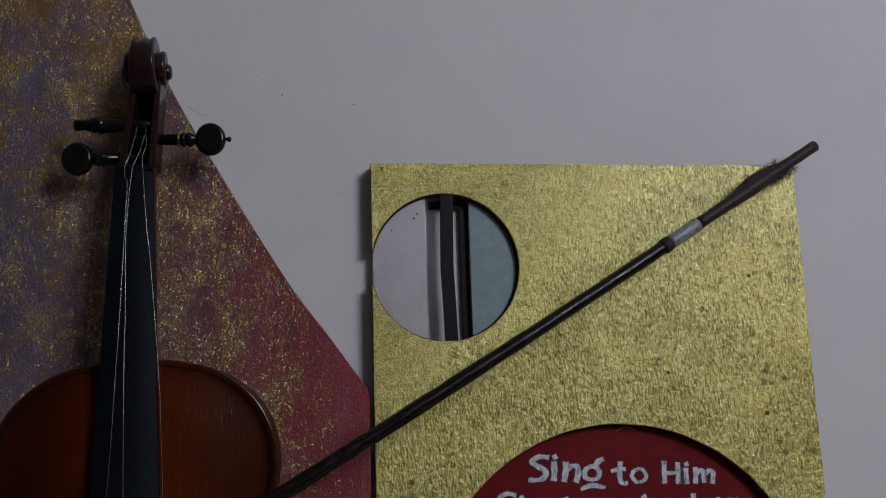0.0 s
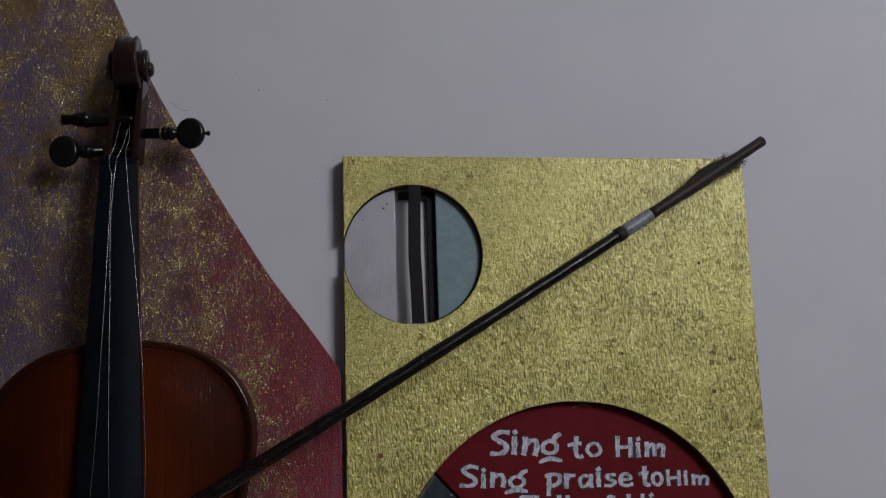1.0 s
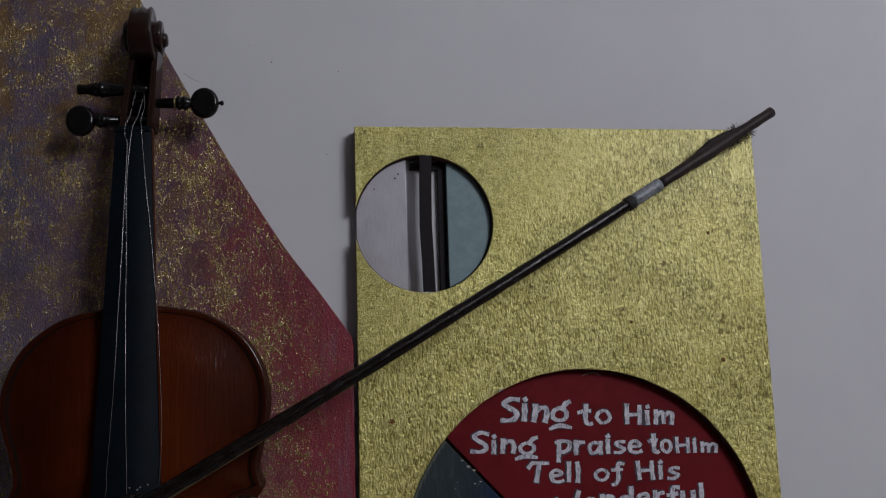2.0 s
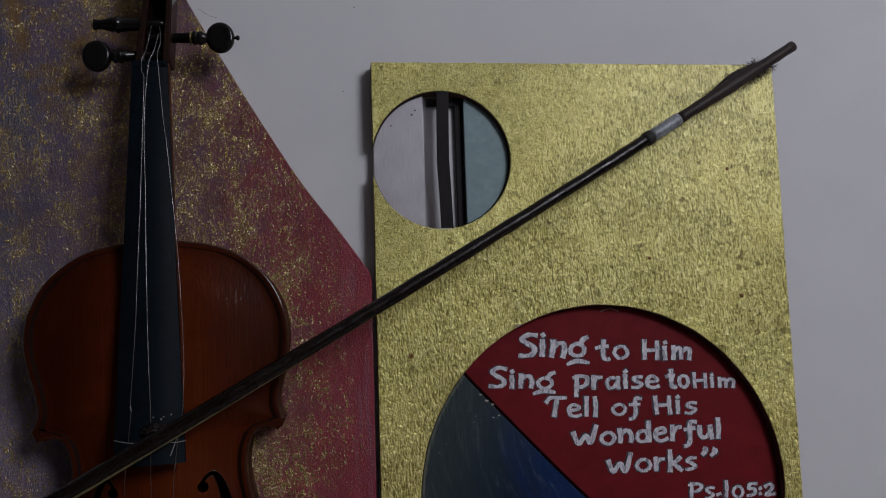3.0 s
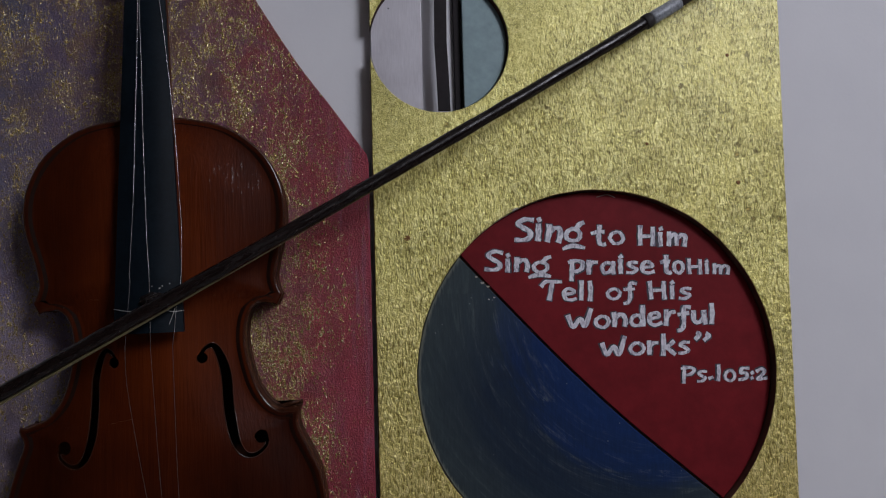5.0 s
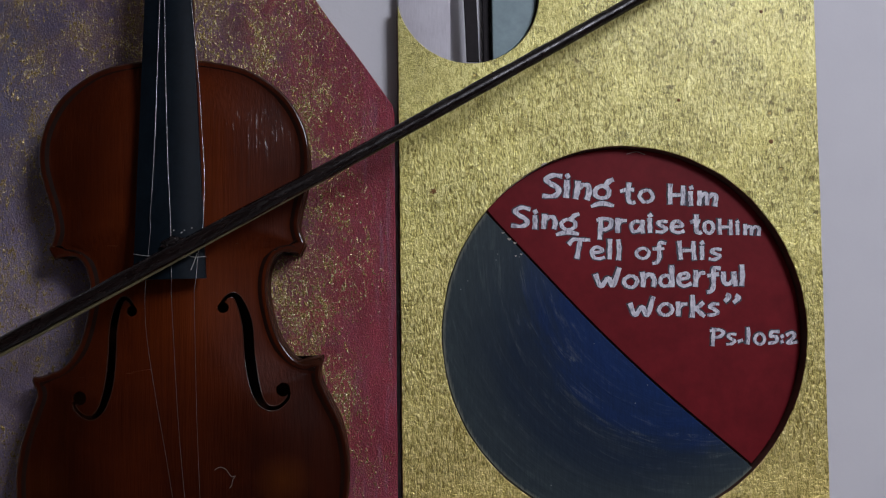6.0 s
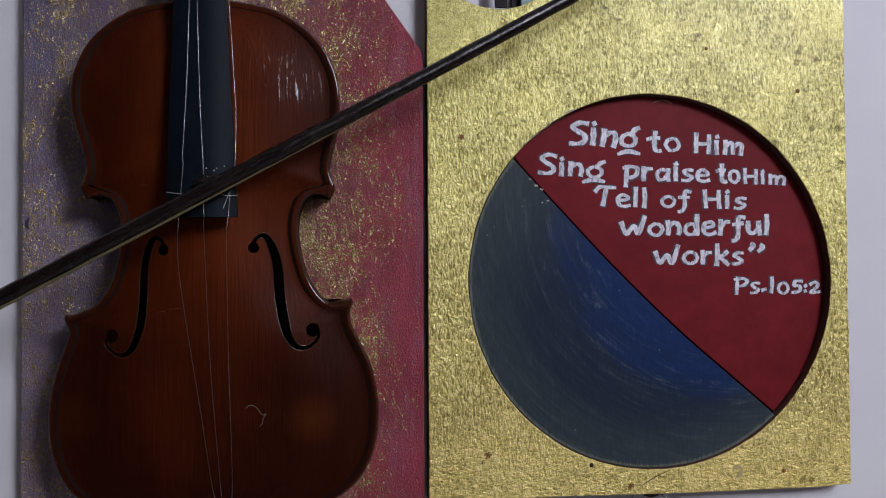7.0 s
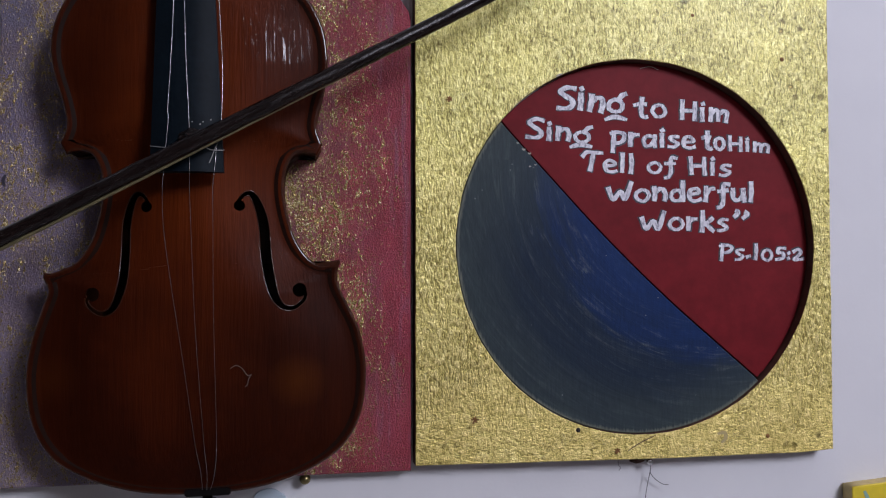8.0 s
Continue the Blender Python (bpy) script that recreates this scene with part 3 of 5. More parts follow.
wall_block("floor", (LEFT - 0.15, REAR - 0.15, -0.1), (RIGHT + 0.15, 0.15, 0.0), M_FLOOR, "plain grey cement floor", "floor")
wall_block("ceiling", (LEFT - 0.15, REAR - 0.15, CEIL), (RIGHT + 0.15, 0.15, CEIL + 0.1), M_CEIL, "plain white ceiling", "ceiling")

window = thing("window_1", ((WIN[0] + WIN[1]) / 2, REAR - 0.1, WIN[2]), "high window with a plain painted frame", "window", kind="structure")
for lo, hi in (((WIN[0], REAR - 0.14, WIN[2]), (WIN[0] + 0.04, REAR - 0.10, WIN[3])), ((WIN[1] - 0.04, REAR - 0.14, WIN[2]), (WIN[1], REAR - 0.10, WIN[3])),
               ((WIN[0] + 0.04, REAR - 0.14, WIN[2]), (WIN[1] - 0.04, REAR - 0.10, WIN[2] + 0.04)),
               ((WIN[0] + 0.04, REAR - 0.14, WIN[3] - 0.04), (WIN[1] - 0.04, REAR - 0.10, WIN[3]))):
    part("window_frame", box_mesh("window_frame", lo, hi, M_FRAME, 0.004), window)

# ---- the gold board with its two round openings ----
GOLD_F, GOLD_B = -0.014, 0.0016
GW, GZ0, GZ1 = 0.334, 1.238, 1.7410
SC, SR = (0.054, 1.6625), 0.0552      # the small opening breaks the board's edge
BC, BR = (0.175, 1.400), 0.1445       # the large opening
half_gap = math.acos(-SC[0] / SR)
gold = thing("gold_board", (GW / 2, 0, GZ0), "rectangular board in rough gold paint with two round cut-outs", "wall art")
low_gap, top_gap = (0.0, SC[1] - SR * math.sin(half_gap)), (0.0, SC[1] + SR * math.sin(half_gap))
outer = sawn([low_gap, (0.0, GZ0), (0.20, GZ0 - 0.0012), (0.305, GZ0 - 0.0005), (GW, GZ0 + 0.0015), (GW, GZ1), (0.0, GZ1), top_gap], seed=3, closed=False)
ring = outer[:-1] + circle(*SC, SR, 90, half_gap, -half_gap)[:-1]
rng = random.Random(5)
hole = [(x + rng.uniform(-1, 1) * 0.00025, z + rng.uniform(-1, 1) * 0.00025) for x, z in circle(*BC, BR, 120)]
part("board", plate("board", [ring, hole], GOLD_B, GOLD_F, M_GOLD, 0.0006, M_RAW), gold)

# inlays seen through the openings
DA, DB = (0.0657, 1.4935), (0.2705, 1.2965)      # the hand-cut diagonal between the blue and the red half
bent = [(float(p[0]), float(p[1])) for p in spline([DA, (0.105, 1.4512), (0.149, 1.4050), (0.196, 1.3602), (0.2416, 1.3210), DB], 8)]
ang_a = math.atan2(DA[1] - BC[1], DA[0] - BC[0])
ang_b = math.atan2(DB[1] - BC[1], DB[0] - BC[0])
inr = BR - 0.0006
red = circle(*BC, inr, 60, ang_b + 0.020, ang_a - 0.020) + [(x + 0.0017, z + 0.0018) for x, z in bent[2:-2]]
blue = circle(*BC, inr, 80, ang_a, ang_b + 2 * math.pi) + bent[-2:0:-1]
part("backing", plate("backing", [circle(*BC, inr, 64)], 0.0017, -0.0016, M_RAW, 0.0002), gold, "dark brown backing disc")
red_half = part("red_panel", plate("red_panel", [red], -0.0017, -0.0050, M_RED, 0.0004), gold, "dark red painted half disc with white hand lettering")
part("blue_panel", plate("blue_panel", [blue], -0.0017, -0.0110, M_BLUE, 0.0007, M_BLUE), gold, "slate and blue brushed half disc")
lil = [p for p in circle(*SC, SR - 0.0007, 90) if p[0] < 0.0435]
lil = [(max(x, 0.0006), z) for x, z in sorted(lil, key=lambda p: math.atan2(p[1] - SC[1], p[0] - SC[0]) % (2 * math.pi))]
part("lilac_panel", plate("lilac_panel", [lil], 0.0016, -0.0078, M_LILAC, 0.0005), gold, "pearly lilac painted inlay")
for x, z, r in ((0.0318, 1.7000, 0.0009), (0.0345, 1.7035, 0.0008), (0.0150, 1.6910, 0.0007)):
    part("speck", lathe([(0, r), (0.0002, r * 0.8), (0.0003, 0)], (x, -0.0077, z), (0, -1, 0), M_INK, "speck", 8), gold, "dark speck of paint")
tea = [p for p in circle(*SC, SR - 0.0007, 120, -math.pi, math.pi) if p[0] > 0.0728]
part("teal_panel", plate("teal_panel", [tea], 0.0016, -0.0078, M_TEAL, 0.0005), gold, "pale grey-teal painted inlay")
part("dark_slat", plate("dark_slat", [[(0.0519, 1.6078), (0.0616, 1.6078), (0.0608, 1.6360), (0.0598, 1.6620), (0.0603, 1.6930), (0.0610, 1.7172), (0.0512, 1.7172), (0.0506, 1.6900), (0.0501, 1.6600), (0.0512, 1.6340)]], -0.0132, -0.0154, M_SLAT, 0.0004), gold, "black strip between the inlays")
part("dark_slat", plate("dark_slat", [[(0.0672, 1.6090), (0.0727, 1.6090), (0.0727, 1.7155), (0.0668, 1.7155), (0.0669, 1.6600)]], 0.0016, -0.0024, M_SLAT, 0.0004), gold, "black strip beside the teal inlay")
part("cross_piece", plate("cross_piece", [[(0.0440, 1.7085), (0.0722, 1.7085), (0.0700, 1.7140), (0.0440, 1.7140)]], 0.0016, -0.0028, M_SLAT, 0.0004), gold, "dark brown backing strip")


# lettering on the red half: each letter is a few brush strokes in a box one capital high
def loop_of(cx, cy, rx, ry, start=100):
    rx, ry = rx * 1.10, ry * 1.06
    return [(cx + rx * math.cos(radians(start + a)), cy + ry * math.sin(radians(start + a))) for a in range(0, 391, 30)]


STEM_I = [(0.13, 0.66), (0.14, 0.34), (0.13, 0.03)]
ARCH_N = [(0.16, 0.42), (0.32, 0.60), (0.48, 0.58), (0.55, 0.34), (0.50, 0.04)]
GLYPH = {}
GLYPH["S"] = (0.72, [[(0.64, 0.92), (0.36, 0.97), (0.14, 0.80), (0.28, 0.60), (0.52, 0.44), (0.58, 0.22), (0.38, 0.06), (0.06, 0.07)]])
GLYPH["i"] = (0.32, [STEM_I, [(0.12, 0.86), (0.20, 0.93)]])
GLYPH["n"] = (0.66, [STEM_I, ARCH_N])
GLYPH["m"] = (0.92, [STEM_I, [(0.16, 0.44), (0.30, 0.60), (0.42, 0.50), (0.42, 0.06)], [(0.46, 0.44), (0.62, 0.60), (0.76, 0.48), (0.74, 0.04)]])
GLYPH["g"] = (0.72, [loop_of(0.34, 0.34, 0.22, 0.26, 60), [(0.42, 0.56), (0.50, 0.78), (0.68, 0.90)]])
GLYPH["t"] = (0.60, [[(0.32, 0.98), (0.28, 0.50), (0.28, 0.16), (0.40, 0.05), (0.52, 0.08)], [(0.02, 0.66), (0.26, 0.74), (0.46, 0.70)]])
GLYPH["o"] = (0.66, [loop_of(0.32, 0.33, 0.22, 0.27)])
GLYPH["H"] = (0.78, [[(0.13, 0.98), (0.14, 0.5), (0.13, 0.02)], [(0.62, 0.96), (0.61, 0.5), (0.62, 0.0)], [(0.14, 0.48), (0.60, 0.52)]])
GLYPH["p"] = (0.68, [[(0.17, 0.66), (0.16, 0.2), (0.15, -0.34)], [(0.04, 0.58), (0.30, 0.66), (0.56, 0.56), (0.54, 0.28), (0.34, 0.14), (0.18, 0.16)]])
GLYPH["r"] = (0.52, [STEM_I, [(0.15, 0.40), (0.28, 0.58), (0.47, 0.60)]])
GLYPH["a"] = (0.70, [[(0.50, 0.58), (0.28, 0.61), (0.12, 0.38), (0.20, 0.10), (0.40, 0.14), (0.52, 0.40)], [(0.55, 0.64), (0.54, 0.30), (0.57, 0.03)]])
GLYPH["s"] = (0.54, [[(0.46, 0.60), (0.26, 0.62), (0.14, 0.48), (0.30, 0.34), (0.44, 0.20), (0.28, 0.05), (0.06, 0.06)]])
GLYPH["e"] = (0.64, [[(0.14, 0.32), (0.48, 0.40), (0.44, 0.58), (0.24, 0.60), (0.11, 0.38), (0.18, 0.10), (0.38, 0.04), (0.58, 0.12)]])
GLYPH["T"] = (0.74, [[(0.02, 0.74), (0.16, 0.94), (0.46, 0.95), (0.74, 0.92)], [(0.40, 0.94), (0.36, 0.5), (0.30, 0.02)]])
GLYPH["l"] = (0.32, [[(0.14, 0.98), (0.15, 0.5), (0.14, 0.02)]])
GLYPH["f"] = (0.56, [[(0.56, 0.92), (0.38, 0.94), (0.30, 0.66), (0.30, 0.10), (0.20, -0.22), (0.04, -0.28)], [(0.10, 0.56), (0.50, 0.60)]])
GLYPH["W"] = (0.98, [[(0.02, 0.60), (0.18, 0.06), (0.46, 0.46), (0.62, 0.06), (0.88, 0.95)]])
GLYPH["d"] = (0.68, [loop_of(0.30, 0.31, 0.19, 0.25), [(0.53, 0.98), (0.54, 0.5), (0.55, 0.02)]])
GLYPH["u"] = (0.68, [[(0.13, 0.64), (0.14, 0.20), (0.30, 0.06), (0.48, 0.24), (0.53, 0.50)], [(0.54, 0.66), (0.54, 0.3), (0.57, 0.02)]])
GLYPH["k"] = (0.66, [[(0.14, 0.98), (0.15, 0.5), (0.14, 0.0)], [(0.54, 0.62), (0.36, 0.44), (0.18, 0.32)], [(0.26, 0.38), (0.42, 0.18), (0.58, 0.02)]])
GLYPH["\u201d"] = (0.80, [[(0.24, 0.98), (0.32, 0.90), (0.16, 0.66)], [(0.62, 0.92), (0.70, 0.84), (0.52, 0.60)]])
GLYPH["P"] = (0.72, [[(0.16, 0.98), (0.16, 0.5), (0.14, 0.0)], [(0.04, 0.90), (0.40, 0.94), (0.60, 0.76), (0.48, 0.52), (0.20, 0.46)]])
GLYPH["-"] = (0.34, [[(0.06, 0.26), (0.24, 0.30)]])
GLYPH["1"] = (0.34, [[(0.16, 0.88), (0.16, 0.45), (0.13, 0.02)]])
GLYPH["0"] = (0.64, [loop_of(0.32, 0.34, 0.20, 0.28)])
GLYPH["5"] = (0.58, [[(0.52, 0.66), (0.24, 0.64), (0.18, 0.40), (0.42, 0.38), (0.44, 0.12), (0.10, 0.04)]])
GLYPH[":"] = (0.24, [[(0.08, 0.14), (0.16, 0.18)], [(0.08, 0.46), (0.16, 0.50)]])
GLYPH["2"] = (0.66, [[(0.12, 0.52), (0.30, 0.66), (0.46, 0.52), (0.30, 0.26), (0.12, 0.08), (0.36, 0.06), (0.60, 0.10)]])


def word(text, x0, x1, z0, size, tilt=0.0, skew=0.0, heavy=1.0):
    """Words in brush paint with a loose dark rim: text from x0 to x1 on the line z0, capitals size high."""
    rng = random.Random(text + str(x0))
    total = sum(GLYPH[c][0] for c in text)
    k = (x1 - x0) / total
    thick = heavy * (0.185 * size + 0.0005)
    verts, faces, rim_verts, rim_faces = [], [], [], []
    pen, lift = 0.0, 0
    for c in text:
        wide, strokes = GLYPH[c]
        grow, drop, lean = rng.uniform(0.95, 1.07), rng.uniform(-0.03, 0.03) * size, rng.uniform(-0.03, 0.05) + skew
        for pts in strokes:
            lift += 1
            bend = [(p[0] + rng.uniform(-0.015, 0.015), p[1] + rng.uniform(-0.02, 0.02)) for p in pts]
            line = [np.array((x0 + (pen + q[0] + lean * q[1]) * k, z0 + q[1] * size * grow + drop + (pen + q[0]) * k * math.tan(radians(tilt)))) for q in spline(bend, 5)]
            slip = (rng.uniform(-0.0007, 0.0007), rng.uniform(-0.0007, 0.0007))
            thin = 0.84 if len(pts) > 9 else (0.9 if c in "eas" else 1.0)
            for vs, fs, w, y, sx, sz in ((rim_verts, rim_faces, thick * thin + (0.0009 if thin < 1 or c in "easg" else 0.0014), -0.00512, *slip), (verts, faces, thick * thin, -0.00540, 0.0, 0.0)):
                n0, run = len(vs), len(line)
                for i, p in enumerate(line):
                    d = line[min(i + 1, run - 1)] - line[max(i - 1, 0)]
                    d = d / (np.linalg.norm(d) + 1e-9)
                    half = w * (0.78 + 0.34 * abs(d[1]) + 0.14 * math.sin(i * 1.1 + lift * 2.0) * rng.uniform(0.5, 1)) / 2
                    ends = 0.0005 if i == 0 else 0.0
                    a = p - d * (ends + (half * 0.35 if i == 0 else 0)) + d * (half * 0.35 if i == run - 1 else 0)
                    vs += [(a[0] - d[1] * half + sx, y - lift * 5e-6 - i * 2e-6, a[1] + d[0] * half + sz), (a[0] + d[1] * half + sx, y - lift * 5e-6 - i * 2e-6, a[1] - d[0] * half + sz)]
                for i in range(run - 1):
                    fs.append((n0 + 2 * i, n0 + 2 * i + 1, n0 + 2 * i + 3, n0 + 2 * i + 2))
        pen += wide
    paint = part("lettering", mesh_of("lettering", verts, faces, M_LETTER), red_half, "white brush-painted word")
    part("lettering_rim", mesh_of("lettering_rim", rim_verts, rim_faces, M_INK), paint, "dark painted rim")


word("Sing", 0.110, 0.167, 1.5060, 0.0185, -3.0, 0.05)
word("to", 0.1735, 0.2015, 1.5010, 0.0165, -1.0, heavy=0.92)
word("Him", 0.2105, 0.2545, 1.5010, 0.0150, -4.0)
word("Sing", 0.0855, 0.1390, 1.4825, 0.0155, -3.5, 0.05)
word("praise", 0.1530, 0.2255, 1.4785, 0.0150, -1.0)
word("to", 0.2300, 0.2500, 1.4770, 0.0150, -1.0)
word("Him", 0.2515, 0.2890, 1.4765, 0.0115, -2.0)
word("Tell", 0.1310, 0.1745, 1.4580, 0.0145, -1.0)
word("of", 0.1835, 0.2090, 1.4575, 0.0135)
word("His", 0.2180, 0.2550, 1.4570, 0.0140, -1.0)
word("Wonderful", 0.1520, 0.2745, 1.4350, 0.0160, 0.3)
word("Works\u201d", 0.1790, 0.2700, 1.4125, 0.0155, 0.0)
word("Ps-105:2", 0.2425, 0.3170, 1.3890, 0.0135, heavy=0.9)


def stroke(points, width, y, material, name="stroke"):
    """A flat brush mark of changing width on a plane parallel to the wall."""
    pts = spline(points, 6)
    verts, faces = [], []
    for i, p in enumerate(pts):
        d = pts[min(i + 1, len(pts) - 1)] - pts[max(i - 1, 0)]
        d = d / (np.linalg.norm(d) + 1e-9)
        w = width * (0.35 + 0.65 * math.sin(math.pi * (0.1 + 0.8 * i / (len(pts) - 1)))) / 2
        verts += [(p[0] - d[1] * w, y, p[1] + d[0] * w), (p[0] + d[1] * w, y, p[1] - d[0] * w)]
    for i in range(len(pts) - 1):
        faces.append((2 * i, 2 * i + 1, 2 * i + 3, 2 * i + 2))
    return mesh_of(name, verts, faces, material)


for pts in ([(0.1495, 1.4985), (0.158, 1.5010), (0.168, 1.4990)], [(0.1212, 1.4766), (0.130, 1.4786), (0.1395, 1.4770)]):
    rim = part("underline", stroke(pts, 0.0036, -0.00530, M_LETTER, "underline"), red_half, "white painted swash")
    part("underline_rim", stroke(pts, 0.0050, -0.00526, M_INK, "underline_rim"), rim, "dark painted rim")

# nail heads, plug and scars on the gold board
for x, z, r in ((0.278, 1.2515, 0.0017), (0.154, 1.243, 0.0015), (0.289, 1.653, 0.0015), (0.294, 1.549, 0.0018), (0.219, 1.581, 0.0014)):
    part("nail_head", lathe([(0, r), (0.0002, r), (0.0004, r * 0.7), (0.00045, 0)], (x, GOLD_F + 0.0001, z), (0, -1, 0), M_RUST, "nail_head", 10), gold, "rusty nail head")
for x, z, r, turn0 in ((0.0255, 1.5095, 0.0030, 20), (0.0440, 1.2705, 0.0034, 65), (0.1545, 1.2440, 0.0030, 150)):
    for k in range(3):
        a = radians(turn0 + 58 * k)
        dx, dz = math.cos(a) * r, math.sin(a) * r * (1.0 - 0.15 * k)
        part("rust_mark", stroke([(x - dx, z - dz), (x + dz * 0.12, z - dx * 0.12), (x + dx * 0.8, z + dz * 0.8)], 0.0013, GOLD_F - 0.0002 - 0.0001 * k, M_RUST, "rust_mark"), gold, "rust-brown star-shaped stain")
part("plug", lathe([(0, 0.0018), (0.0003, 0.0017), (0.0004, 0)], (0.124, GOLD_F + 0.0001, 1.2605), (0, -1, 0), M_BLACK, "plug", 10), gold, "small black plug")
part("smear", stroke([(0.236, 1.2545), (0.242, 1.2550), (0.2425, 1.2505), (0.239, 1.2475)], 0.003, GOLD_F - 0.0003, M_TAN, "smear"), gold, "bare scuffed patch")
part("crack", stroke([(0.163, 1.2435), (0.172, 1.2490), (0.186, 1.2550)], 0.0007, GOLD_F - 0.0003, M_RAW, "crack"), gold, "thin crack in the paint")

# lumps of paint along the upper edge
rng = random.Random(31)
for x, w in ((0.083, 0.0022), (0.2020, 0.0012), (0.2640, 0.0015), (0.3050, 0.0016), (0.3260, 0.0019)):
    part("paint_lump", lathe([(0, w), (w * 0.35, w * 0.9), (w * 0.7, w * 0.5), (w * 0.85, 0)], (x, GOLD_F + 0.003, GZ1 - 0.0004), (rng.uniform(-0.3, 0.3), -0.25, 1), M_GOLD, "paint_lump", 9), gold, "lump of dried gold paint")

# paint chips along the cut edges
for x, z, w in ((0.0787, 1.4781, 0.0010), (0.0834, 1.4734, 0.0013), (0.0878, 1.4704, 0.0011), (0.0881, 1.4604, 0.0007), (0.0925, 1.4617, 0.0008)):
    part("chip", stroke([(x - w, z + w * 0.3), (x, z - w * 0.4), (x + w, z + w * 0.2)], w * 1.1, -0.01125, M_CHIP, "chip"), gold, "bare chip in the paint")
part("scratch", stroke([(0.1786, 1.5396), (0.1871, 1.5416), (0.1941, 1.5392)], 0.0006, -0.00515, M_CHIP, "scratch"), red_half, "pale scratch in the red paint")
part("chip", stroke([(0.1082, 1.5290), (0.1107, 1.5303), (0.1129, 1.5311)], 0.0014, GOLD_F - 0.0003, M_CHIP, "chip"), gold, "bare chip in the paint")

# ---- the violet and crimson board ----
violet = thing("violet_board", (-0.147, 0, 1.233), "tall board in violet to crimson paint with gold flecks", "wall art")
slant = spline([(-0.290, 2.12), (-0.215, 1.955), (-0.177, 1.866), (-0.147, 1.800), (-0.111, 1.736), (-0.085, 1.692), (-0.056, 1.646), (-0.030, 1.611), (-0.0045, 1.575)], 5)
shape = [(float(p[0]), float(p[1])) for p in slant] + sawn([(-0.0030, 1.568), (-0.0030, 1.234), (-0.290, 1.232), (-0.2905, 1.85)], seed=8, closed=False)
part("board", plate("board", [shape], 0.0016, -0.011, M_FLECK, 0.0008, M_RAW), violet)

# ---- the violin ----
VX, VY, VZ, VTILT = -0.1540, -0.0112, 1.231, math.radians(0.8)


def V(u, v, w):
    """A place on the violin: across from its axis, up from the foot, out from the board."""
    dv = v - 0.19
    return Vector((VX + u * math.cos(VTILT) - dv * math.sin(VTILT), VY - w, VZ + 0.19 + dv * math.cos(VTILT) + u * math.sin(VTILT)))


violin = thing("violin", V(0, 0, 0), "reddish-brown varnished violin with slack strings on the violet board", "violin")

lower = spline([(0, 0), (0.026, 0.0012), (0.0495, 0.0055), (0.0735, 0.0140), (0.0950, 0.0285), (0.1075, 0.0510), (0.1112, 0.0800), (0.1075, 0.1060), (0.1000, 0.1260), (0.0952, 0.1390), (0.0950, 0.1470), (0.0974, 0.1545)], 7)
waist = spline([(0.0966, 0.1568), (0.0900, 0.1540), (0.0815, 0.1538), (0.0730, 0.1608), (0.0650, 0.1758), (0.0597, 0.2000), (0.0605, 0.2170), (0.0655, 0.2280), (0.0735, 0.2312), (0.0822, 0.2288)], 7)
upper = spline([(0.0860, 0.2365), (0.0822, 0.2480), (0.0840, 0.2610), (0.0885, 0.2790), (0.0905, 0.2970), (0.0870, 0.3190), (0.0745, 0.3410), (0.0510, 0.3585), (0.0240, 0.3655), (0, 0.3670)], 7)
HALF = [np.array(p) for p in lower + waist + upper]
mid = np.clip([p[1] for p in HALF], 0.062, 0.305)
mid = np.maximum.accumulate(mid)
for _ in range(8):
    mid[1:-1] = (mid[:-2] + 2 * mid[1:-1] + mid[2:]) / 4


def uneven(p):
    """The hand-made body is not symmetric: the lower bout leans one way, one corner droops, one shoulder is fuller."""
    u, v = p
    low = min(1.0, max(0.0, (0.150 - v) / 0.040))
    u += 0.0030 * low
    if p[0] < 0:
        v -= 0.0068 * min(1.0, max(0.0, (-p[0] - 0.084) / 0.012)) * math.exp(-((v - 0.152) / 0.014) ** 2)
        u -= 0.0018 * min(1.0, max(0.0, (v - 0.27) / 0.03)) * min(1.0, -p[0] / 0.05)
    return np.array([u, v])


OUT = [(uneven(p), np.array([0.0, m])) for p, m in zip(HALF, mid)]
OUT += [(uneven((-p[0], p[1])), np.array([0.0, m])) for p, m in list(zip(HALF, mid))[-2:0:-1]]


EDGE = np.array([p for p, _ in OUT])
run = np.roll(EDGE, -1, 0) - np.roll(EDGE, 1, 0)
INWARD = np.stack([-run[:, 1], run[:, 0]], 1)
for _ in range(5):      # at the corners the two sides share one way in
    INWARD /= np.linalg.norm(INWARD, axis=1)[:, None]
    INWARD = (np.roll(INWARD, 1, 0) + 2 * INWARD + np.roll(INWARD, -1, 0)) / 4
INWARD /= np.linalg.norm(INWARD, axis=1)[:, None]
if (INWARD * -(EDGE - (0.0, 0.18))).sum() < 0:
    INWARD = -INWARD


def ring_at(inset=0.0, t=0.0):
    """The body's outline drawn in by so many metres, then by the share t of what is left to the axis."""
    res = []
    for (p, m), n in zip(OUT, INWARD):
        q = p + n * inset
        if inset > 0.003:      # in the horns there is no room for the full inset: slide down to where there is
            for _ in range(24):
                if np.sqrt(((EDGE - q) ** 2).sum(1).min()) > 0.88 * inset:
                    break
                q = q + (m - q) / np.linalg.norm(m - q) * 0.0006
        res.append(q + (m - q) * t)
    return res


